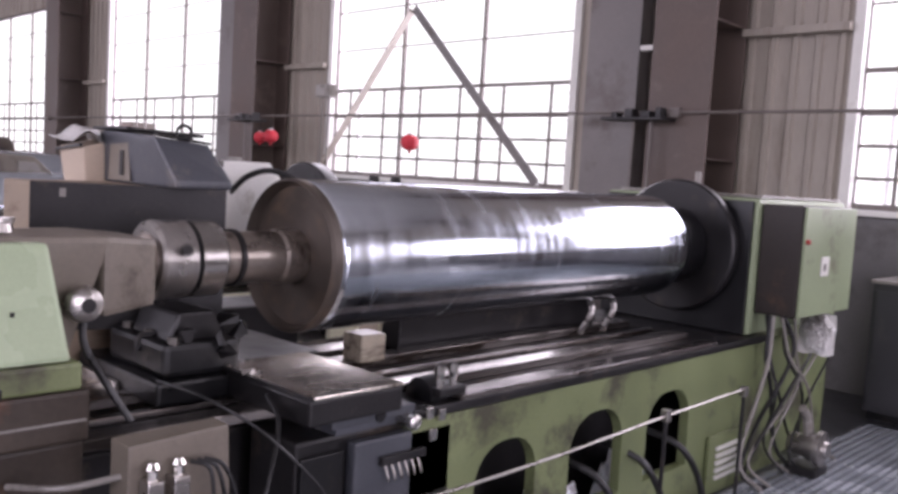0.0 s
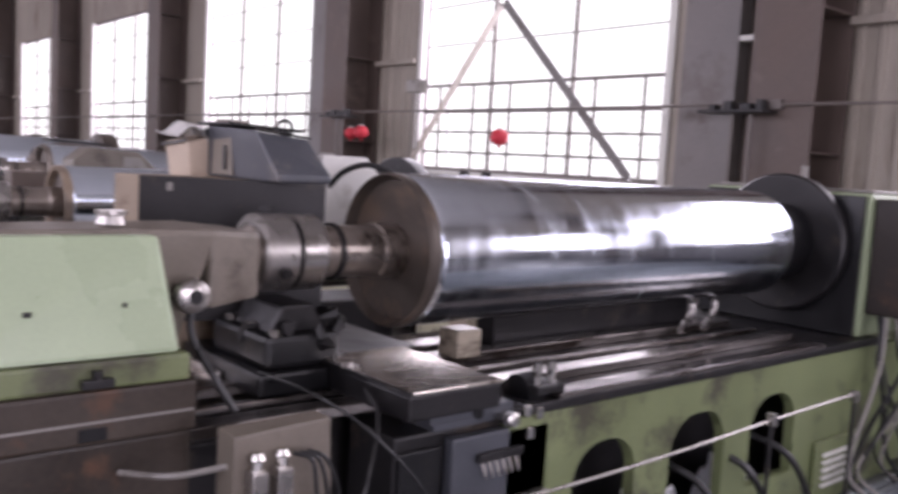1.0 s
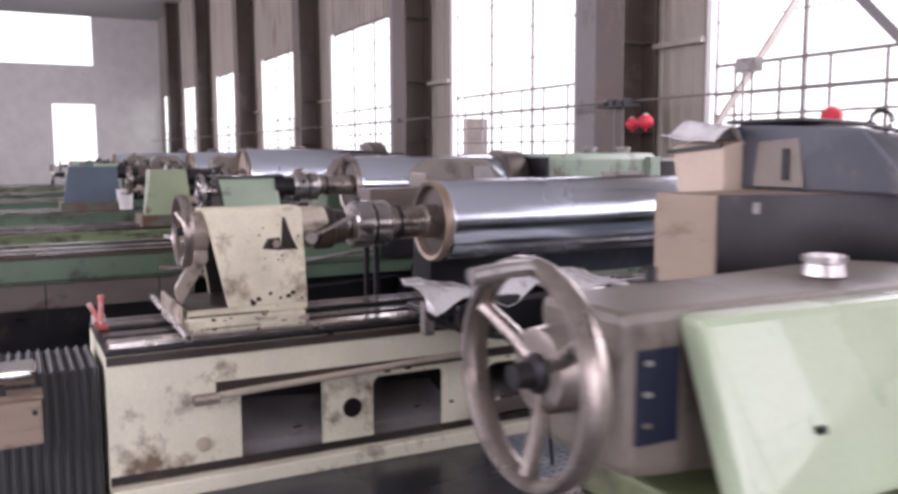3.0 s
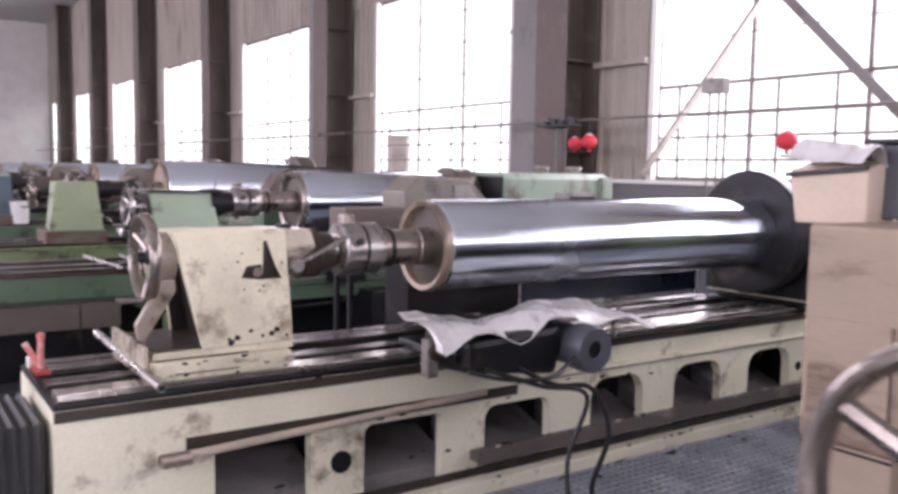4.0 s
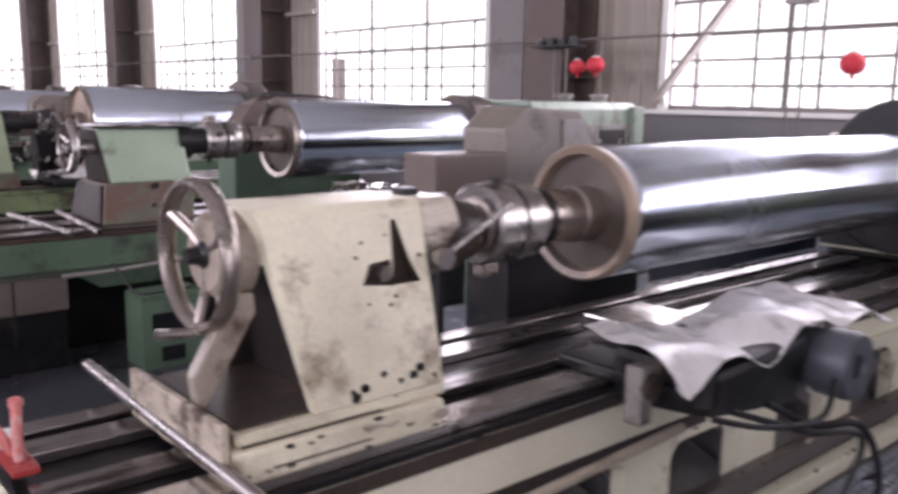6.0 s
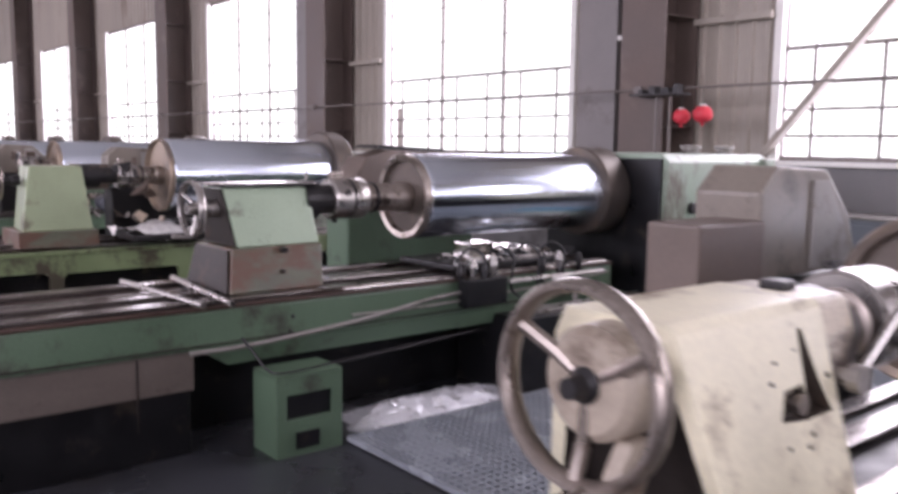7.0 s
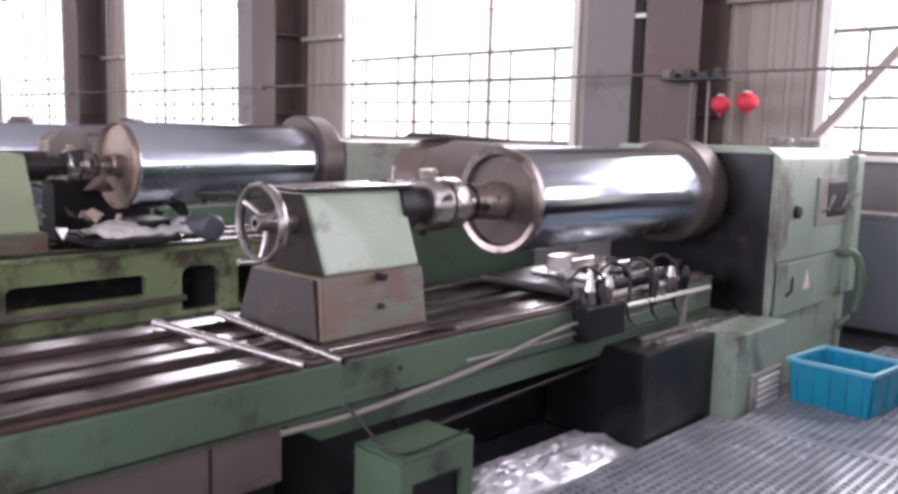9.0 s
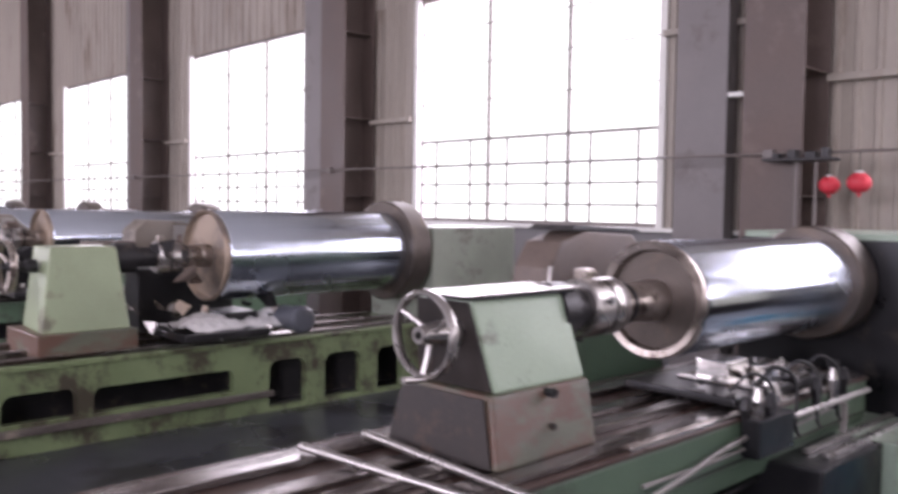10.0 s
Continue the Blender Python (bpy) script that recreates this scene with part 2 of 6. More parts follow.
M_WHEEL = material("tarnished_steel", (0.34, 0.30, 0.265), 0.34, 0.85, 0.3, 6.0, 80, 0.08, (0.075, 0.055, 0.045), 0.58, 7.0)
# Near-black brown for oil, and for shade put into the colour of parts.
M_OILSHADE = material("oily_and_shaded_brown", (0.03, 0.025, 0.022), 0.5, 0, 0.4, 2.0, 60, 0.15, (0.08, 0.05, 0.035), 0.62, 3.0, spec=0.3)
M_GREYMINT = material("faded_mint_paint", (0.30, 0.33, 0.265), 0.45, 0, 0.2, 2.0, 70, 0.05, (0.14, 0.13, 0.11), 0.60, 3.0)
M_TAN = material("tan_sheet", (0.56, 0.46, 0.36), 0.5, 0, 0.15, 2.0, 60, 0.04, (0.35, 0.26, 0.19), 0.62, 3.0)
M_TAIL = material("brown_grey_machine_paint", (0.19, 0.165, 0.135), 0.40, 0, 0.22, 2.4, 70, 0.06, (0.08, 0.065, 0.05), 0.59, 3.6)
M_RUSTGREEN = material("rust_patched_green_paint", (0.115, 0.120, 0.085), 0.45, 0, 0.32, 2.5, 70, 0.08, (0.125, 0.072, 0.050), 0.49, 2.2, streak=(1, 1, 2.2))
M_CARDDARK = material("dark_brown_sheet_steel", (0.13, 0.10, 0.082), 0.5, 0, 0.2, 3.0, 50, 0.05, (0.08, 0.06, 0.05), 0.59, 2.0)
M_DULLGREEN = material("dirty_grey_green_paint", (0.27, 0.34, 0.262), 0.36, 0, 0.24, 1.2, 80, 0.05, (0.12, 0.105, 0.08), 0.60, 2.6, streak=(1, 1, 0.5))
M_CRATERIM = material("pale_turquoise_plastic", (0.18, 0.47, 0.58), 0.35, 0, 0.12, 3.0, 60, 0.03)
M_PALLET = material("weathered_box_board", (0.42, 0.36, 0.34), 0.8, 0, 0.2, 3.0, 40, 0.05)


def glow(name, rgb, strength):
    m = bpy.data.materials.new(name)
    m.use_nodes = True
    nt = m.node_tree
    nt.nodes.remove(nt.nodes["Principled BSDF"])
    e = nt.nodes.new("ShaderNodeEmission")
    e.inputs[0].default_value, e.inputs[1].default_value = (*rgb, 1), strength
    nt.links.new(e.outputs[0], nt.nodes["Material Output"].inputs[0])
    return m


M_SKY = glow("overcast_sky_backdrop", (1.0, 0.965, 1.01), 1.7)

# ---- mesh helpers ----
def link(name, bm, mat, parent=None, label="", smooth=False, m=None):
    bmesh.ops.recalc_face_normals(bm, faces=bm.faces)
    me = bpy.data.meshes.new(name)
    if smooth:
        for f in bm.faces:
            f.smooth = True
        for e in bm.edges:
            if len(e.link_faces) == 2 and e.calc_face_angle(0) > 0.6:
                e.smooth = False
    bm.to_mesh(me)
    bm.free()
    me.materials.append(mat)
    ob = new(name, me)
    if parent:
        ob.parent = parent
    if m is not None:
        ob.matrix_basis = m
    if label:
        ob["label"] = label
    return ob


def part(name, bm, material_, parent, label="", smooth=False, m=None):
    return link(name, bm, material_, parent, label, smooth, m)


def thing(name, x, y, z, label, category, group="", kind=""):
    return tagged(place(new(name), x, y, z), label, category, group, kind)


def place(ob, x, y, z):
    ob.location = (x, y, z)
    return ob


def box(x0, x1, y0, y1, z0, z1, bevel=0.006, into=None):
    bm = into or bmesh.new()
    own = bmesh.ops.create_cube(bm, size=1)["verts"]
    bmesh.ops.transform(bm, matrix=Matrix.LocRotScale(((x0 + x1) / 2, (y0 + y1) / 2, (z0 + z1) / 2), None, (abs(x1 - x0), abs(y1 - y0), abs(z1 - z0))), verts=own)
    if bevel:
        edges = list({e for v in own for e in v.link_edges})
        bmesh.ops.bevel(bm, geom=edges, offset=min(bevel, 0.3 * min(abs(x1 - x0), abs(y1 - y0), abs(z1 - z0))), segments=2, affect="EDGES", profile=0.6, clamp_overlap=True)
    return bm


def hull(points, bevel=0.008):
    """A solid with flat sides round the given corners."""
    bm = bmesh.new()
    for p in points:
        bm.verts.new(p)
    out = bmesh.ops.convex_hull(bm, input=bm.verts)
    bmesh.ops.delete(bm, geom=list({g for g in out["geom_interior"] + out["geom_unused"] if isinstance(g, bmesh.types.BMVert)}), context="VERTS")
    bmesh.ops.dissolve_limit(bm, angle_limit=0.02, verts=bm.verts, edges=bm.edges)
    if bevel:
        bmesh.ops.bevel(bm, geom=bm.edges[:], offset=bevel, segments=2, affect="EDGES", profile=0.6, clamp_overlap=True)
    return bm


def prism_x(profile, x0, x1, bevel=0.008):
    """A profile in (y, z), drawn out along x."""
    return prism([(x0, y, z) for y, z in profile], Vector((x1 - x0, 0, 0)), bevel)


def prism(points, way, bevel=0.008):
    bm = bmesh.new()
    f = bm.faces.new([bm.verts.new(p) for p in points])
    up = bmesh.ops.extrude_face_region(bm, geom=[f])
    bmesh.ops.translate(bm, verts=[g for g in up["geom"] if isinstance(g, bmesh.types.BMVert)], vec=way)
    bmesh.ops.recalc_face_normals(bm, faces=bm.faces)
    if bevel:
        bmesh.ops.bevel(bm, geom=bm.edges[:], offset=bevel, segments=2, affect="EDGES", profile=0.6, clamp_overlap=True)
    return bm


def lathe(profile, n=64, axis="y", cap=True):
    """A turned solid: profile of (along, radius) about the axis."""
    bm = bmesh.new()
    rings = []
    for a, r in profile:
        ring = []
        for i in range(n):
            c, s = math.cos(2 * math.pi * i / n) * r, math.sin(2 * math.pi * i / n) * r
            ring.append(bm.verts.new({"y": (c, a, s), "z": (c, s, a), "x": (a, c, s)}[axis]))
        rings.append(ring)
    for p, q in zip(rings, rings[1:]):
        for i in range(n):
            bm.faces.new((p[i], p[(i + 1) % n], q[(i + 1) % n], q[i]))
    if cap:
        bm.faces.new(rings[0])
        bm.faces.new(rings[-1])
    return bm


def tube(points, r, n=8, into=None):
    """A round bar or cable through the points."""
    bm = into or bmesh.new()
    pts = [Vector(p) for p in points]
    rings = []
    for i, p in enumerate(pts):
        d = (pts[min(i + 1, len(pts) - 1)] - pts[max(i - 1, 0)]).normalized()
        side = d.cross(Vector((0, 0, 1)) if abs(d.z) < 0.9 else Vector((1, 0, 0))).normalized()
        up = side.cross(d)
        rings.append([bm.verts.new(p + r * (math.cos(2 * math.pi * k / n) * side + math.sin(2 * math.pi * k / n) * up)) for k in range(n)])
    for p, q in zip(rings, rings[1:]):
        for i in range(n):
            bm.faces.new((p[i], p[(i + 1) % n], q[(i + 1) % n], q[i]))
    bm.faces.new(rings[0])
    bm.faces.new(rings[-1])
    return bm


def sag(points, steps=8):
    """A smooth run through the points (Catmull-Rom)."""
    p = [Vector(q) for q in points]
    p = [2 * p[0] - p[1]] + p + [2 * p[-1] - p[-2]]
    out = []
    for i in range(1, len(p) - 2):
        for k in range(steps):
            t = k / steps
            a, b, c, d = p[i - 1:i + 3]
            out.append(0.5 * (2 * b + (c - a) * t + (2 * a - 5 * b + 4 * c - d) * t * t + (3 * b - a - 3 * c + d) * t ** 3))
    return out + [p[-2]]


def arched_panel(y0, y1, z0, z1, openings, x_in, x_out):
    """An upright plate at x_in..x_out with openings (ya, yb, za, zb, corner radius) cut through it."""
    bm = bmesh.new()
    keep = {}

    def v(y, z):
        k = (round(y, 4), round(z, 4))
        if k not in keep:
            keep[k] = bm.verts.new((x_out, y, z))
        return keep[k]

    at = y0
    for ya, yb, za, zb, r in sorted(openings):
        if ya > at:
            bm.faces.new((v(at, z0), v(ya, z0), v(ya, za), v(ya, zb - r), v(ya, z1), v(at, z1)))
        if za > z0:
            bm.faces.new((v(ya, z0), v(yb, z0), v(yb, za), v(ya, za)))
        arc = [(ya + r - r * math.cos(k * math.pi / 12), zb - r + r * math.sin(k * math.pi / 12)) for k in range(7)]
        arc += [(yb - r + r * math.sin(k * math.pi / 12), zb - r + r * math.cos(k * math.pi / 12)) for k in range(7)]
        for p, q in zip(arc, arc[1:]):
            if q[0] - p[0] > 1e-4:
                bm.faces.new((v(*p), v(*q), v(q[0], z1), v(p[0], z1)))
        at = yb
    last = sorted(openings)[-1]
    bm.faces.new((v(at, z0), v(y1, z0), v(y1, z1), v(at, z1), v(at, last[3] - last[4]), v(at, last[2])))
    out = bmesh.ops.extrude_face_region(bm, geom=bm.faces[:])
    bmesh.ops.translate(bm, verts=[g for g in out["geom"] if isinstance(g, bmesh.types.BMVert)], vec=(x_in - x_out, 0, 0))
    return bm


def setting(name, bm, mat, label="", category=""):
    return tagged(link(name, bm, mat), label, category, kind="structure")


# ---- the hall ----
setting("floor", box(X_END, X_BACK, Y_SOUTH, Y_WALL + 0.2, -0.3, 0, 0), M_FLOOR, "dark oil-stained concrete workshop floor", "floor")
setting("ground", box(-400, 400, Y_WALL + 0.2, 500, -0.5, -0.2, 0), M_BRICK_FAR, "pale paved yard outside the windows", "ground")

setting("backdrop", box(-260, 160, 70, 70.5, -2, 90, 0), M_SKY, "bright overcast sky outside the windows", "sky")
setting("backdrop_end", box(-130.5, -130, -60, 60, -2, 60, 0), M_SKY, "bright overcast sky beyond the end wall", "sky")


def ribbed(x0, x1, z0, z1, y, pitch=0.2):
    """Ribbed sheet whose ribs stand upright, on the inside of a wall at y."""
    bm = bmesh.new()
    prof, x = [], x0
    while x < x1 - 0.01:
        for dx, d in ((0, 0), (0.10, 0), (0.12, -0.028), (0.165, -0.028), (0.185, 0)):
            if x + dx < x1:
                prof.append((x + dx, y + d))
        x += pitch
    prof.append((x1, y))
    low, high = [bm.verts.new((a, b, z0)) for a, b in prof], [bm.verts.new((a, b, z1)) for a, b in prof]
    for i in range(len(prof) - 1):
        bm.faces.new((low[i], low[i + 1], high[i + 1], high[i]))
    back = [bm.verts.new(p) for p in ((x0, y + 0.14, z0), (x1, y + 0.14, z0), (x1, y + 0.14, z1), (x0, y + 0.14, z1))]
    bm.faces.new(back)
    bm.faces.new((low[0], high[0], back[3], back[0]))
    bm.faces.new((low[-1], back[1], back[2], high[-1]))
    return bm


# window wall: low wall, piers, head
# The low wall's shade is put into its dark colour.
setting("wall_north_low", box(X_END, X_BACK, Y_WALL + 0.03, Y_WALL + 0.2, 0, SILL, 0), M_LOWWALL, "low wall below the windows, coloured dark for shade", "wall")
setting("wall_north_head", ribbed(X_END, X_BACK, HEAD, Z_ROOF, Y_WALL, 0.25), M_CLAD, "ribbed sheet wall above the windows", "wall")
edges = [(xl + WIN_W, xl + BAY) for xl in WIN_LEFT]
for a, b in edges:
    setting("wall_north_pier", ribbed(max(a, X_END), min(b, X_BACK), SILL, HEAD, Y_WALL), M_CLAD, "beige ribbed sheet wall pier between windows", "wall")
    setting("trim_window_jamb", box(b - 0.06, b + 0.03, Y_WALL - 0.05, Y_WALL + 0.18, SILL, HEAD, 0.004), M_WHITE, "pale window jamb strip", "trim")
    setting("trim_window_jamb", box(a - 0.03, a + 0.06, Y_WALL - 0.05, Y_WALL + 0.18, SILL, HEAD, 0.004), M_WHITE, "pale window jamb strip", "trim")
setting("wall_north_rest", box(X_END, WIN_LEFT[-1], Y_WALL, Y_WALL + 0.14, SILL, HEAD, 0), M_CLAD, "beige sheet wall at the far end", "wall")
setting("trim_sill", box(X_END, X_BACK, Y_WALL - 0.07, Y_WALL + 0.025, SILL - 0.05, SILL, 0.006), M_WHITE, "long pale window sill", "sill")
for ya, yb, za, zb in ((Y_SOUTH, -3.0, 0, Z_ROOF), (3.0, Y_WALL + 0.2, 0, Z_ROOF), (-3.0, 3.0, 4.6, Z_ROOF)):
    setting("wall_east", box(X_BACK, X_BACK + 0.2, ya, yb, za, zb, 0), M_PLASTER, "plain plastered end wall beside the gate", "wall")
setting("wall_south_low", box(X_END, X_BACK, Y_SOUTH - 0.2, Y_SOUTH, 0, 2.3, 0), M_PLASTER, "plain plastered long wall", "wall")
setting("wall_south_head", box(X_END, X_BACK, Y_SOUTH - 0.2, Y_SOUTH, 6.5, Z_ROOF, 0), M_PLASTER, "plain plastered long wall", "wall")
south_holes = sorted((xs - 2.3, xs + 2.3) for xs in (6.0, -1.0, -8.0, -15.0, -22.0, -36.0))
at = X_END
for a, b in south_holes + [(X_BACK, X_BACK)]:
    setting("wall_south_pier", box(at, a, Y_SOUTH - 0.2, Y_SOUTH, 2.3, 6.5, 0), M_PLASTER, "plain plastered wall pier", "wall")
    at = b
setting("ceiling", box(X_END, X_BACK, Y_SOUTH - 0.2, Y_WALL + 0.2, Z_ROOF, Z_ROOF + 0.2, 0), M_ROOF, "pale roof sheeting", "ceiling")

# far end wall with two openings
setting("wall_end", box(X_END - 0.2, X_END, 3.75, Y_WALL + 0.2, 0, Z_ROOF, 0), M_WHITE, "pale plastered end wall", "wall")
setting("wall_end_middle", box(X_END - 0.2, X_END, 1.6, 3.75, 4.3, 6.4, 0), M_WHITE, "pale plastered end wall", "wall")
setting("wall_end_low", box(X_END - 0.2, X_END, 1.6, 3.75, 0, 1.0, 0), M_WHITE, "pale plastered end wall", "wall")
setting("wall_end_side", box(X_END - 0.2, X_END, Y_SOUTH, 1.6, 0, 6.4, 0), M_WHITE, "pale plastered end wall", "wall")
setting("wall_end_side", box(X_END - 0.2, X_END, Y_SOUTH, -1.5, 6.4, Z_ROOF, 0), M_WHITE, "pale plastered end wall", "wall")


def window_unit(xl):
    """Steel grille of one opening: full bars, half bars below, cross bars."""
    w = tagged(place(new("window_grille"), xl, Y_WALL + 0.06, SILL), "brown steel window grille with wide panes above", "window", "windows of the long wall", "structure")
    H = HEAD - SILL
    for i, fx in enumerate((0.02, WIN_W / 3, WIN_W * 2 / 3, WIN_W - 0.02)):
        part("upright_bar", box(fx - 0.022, fx + 0.022, -0.022, 0.022, 0, H, 0.004), M_FRAME, w)
    for k in range(6):
        fx = WIN_W * (k + 0.5) / 6
        part("short_bar", box(fx - 0.014, fx + 0.014, -0.012, 0.012, 0, 1.156, 0), M_FRAME, w)
    for z, r in ((0.02, 0.03), (0.26, 0.014), (0.53, 0.014), (0.80, 0.018), (1.156, 0.02), (1.70, 0.008), (2.22, 0.008), (2.74, 0.008), (H - 0.02, 0.03)):
        part("cross_bar", box(0, WIN_W, -r, r, z - r, z + r, 0), M_FRAME, w)
    return w


first = window_unit(WIN_LEFT[0])
for xl in WIN_LEFT[1:]:
    copy_thing(first, pose(xl, Y_WALL + 0.06, SILL))


def column(x):
    """A built-up H column in front of a pier, with its bracket."""
    c = tagged(place(new("steel_column"), x, 6.90, 0), "dark red-brown steel H column against the window wall", "column", "columns of the hall", "structure")
    part("flange", box(-0.30, 0.30, -0.30, -0.275, 0, Z_ROOF, 0.003), M_COLUMN, c)
    part("flange", box(-0.30, 0.30, 0.275, 0.30, 0, Z_ROOF, 0.003), M_COLUMN, c)
    part("web", box(-0.012, 0.012, -0.275, 0.275, 0, Z_ROOF, 0), M_COLUMN, c)
    for z in (1.9, 3.1, 4.4):
        part("stiffener", box(-0.29, 0.29, -0.27, 0.27, z, z + 0.014, 0), M_COLUMN, c)
    return c


def post(x):
    """A lighter wind post next to a window."""
    c = tagged(place(new("wind_post"), x, 7.04, 0), "light grey steel channel post beside the window", "column", "wind posts", "structure")
    part("channel", box(-0.30, 0.30, -0.10, -0.07, 0, Z_ROOF, 0.004), M_COLUMN_GREY, c)
    part("lip", box(-0.30, -0.27, -0.07, 0.10, 0, Z_ROOF, 0.004), M_COLUMN_GREY, c)
    part("lip", box(0.27, 0.30, -0.07, 0.10, 0, Z_ROOF, 0.004), M_COLUMN_GREY, c)
    return c


col, pst = column(-10.55 + BAY), post(-11.50 + BAY)
for k in range(-1, 7):
    if k:
        copy_thing(col, pose(-3.50 - BAY * k, 6.90, 0))
        copy_thing(pst, pose(-4.45 - BAY * k, 7.04, 0))
for k in range(-1, 7):
    g = tagged(new("wall_girt"), "pale steel girt across the wall pier", "girt", "wall girts", "structure")
    part("rail", box(-4.15 - BAY * k, -3.80 - BAY * k, 6.95, 7.03, 2.93, 2.98, 0.004), M_WHITE, g)
    part("rail", box(-3.20 - BAY * k, -2.27 - BAY * k, 7.10, 7.18, 3.02, 3.09, 0.004), M_CLAD, g)
    part("rail", box(-5.05 - BAY * k, -3.80 - BAY * k, 7.12, 7.19, 3.70, 3.77, 0.004), M_CLAD, g)
pipe = tagged(new("wall_pipe"), "thin grey pipe running along the windows", "pipe", kind="structure")
part("pipe", tube([(X_END, 6.56, 2.30), (X_BACK, 6.56, 2.30)], 0.014, 8), M_FRAME, pipe)
for k in range(7):
    part("clip", box(-3.55 - BAY * k, -3.45 - BAY * k, 6.54, 6.60, 2.26, 2.34, 0.003), M_FRAME, pipe)


def brace(xa, za, xb, zb, mat):
    b = tagged(new("wall_brace"), "slanting steel angle brace across the window", "brace", "wall braces", "structure")
    d = Vector((xb - xa, 0, zb - za))
    m = Matrix.Translation((xa, 7.10, za)) @ d.to_track_quat("Z", "Y").to_matrix().to_4x4()
    part("leg", box(-0.055, 0.055, -0.006, 0.006, 0, d.length, 0.002), mat, b, m=m)
    part("leg", box(-0.055, -0.043, 0.006, 0.10, 0, d.length, 0.002), mat, b, m=m)
    return b


brace(-7.57, 3.62, -9.30, 1.60, M_CLAD)
brace(-7.50, 3.62, -5.42, 1.56, M_COLUMN_GREY)

# ---- turned and cast parts of the machines ----


def handwheel(parent, y, z, r, mat=None, x=0.0, grip=-1):
    bm = bmesh.new()
    n, k = 40, 10
    ring = [[bm.verts.new(((r + 0.078 * r * math.cos(2 * math.pi * j / k)) * math.cos(2 * math.pi * i / n), 0.14 * r * math.sin(2 * math.pi * j / k),
                           (r + 0.078 * r * math.cos(2 * math.pi * j / k)) * math.sin(2 * math.pi * i / n))) for j in range(k)] for i in range(n)]
    for i in range(n):
        for j in range(k):
            bm.faces.new((ring[i][j], ring[(i + 1) % n][j], ring[(i + 1) % n][(j + 1) % k], ring[i][(j + 1) % k]))
    w = part("handwheel_rim", bm, mat or M_WHEEL, parent, "worn steel handwheel rim", True, pose(x, y, z))
    for a in (0.5, 2.6, 4.7):
        part("spoke", tube([(0, 0.03, 0), (math.cos(a) * r * 0.5, 0.022, math.sin(a) * r * 0.5), (math.cos(a) * r * 0.97, 0, math.sin(a) * r * 0.97)], 0.085 * r, 8), mat or M_WHEEL, parent, "", True, pose(x, y, z))
    part("hub", lathe([(-0.03, 0.06 * r), (-0.03, 0.11 * r), (0.0, 0.13 * r), (0.01, 0.19 * r), (0.12, 0.20 * r), (0.14, 0.28 * r), (0.2, 0.28 * r)], 24), M_IRON, parent, smooth=True, m=pose(x, y, z))
    part("crank_grip", tube([(r * 0.2, -0.02, grip * r), (r * 0.2, -0.06, grip * r), (r * 0.2, -0.125, grip * r * 0.96)], 0.013, 10), M_STEEL, parent, m=pose(x, y, z))
    return w


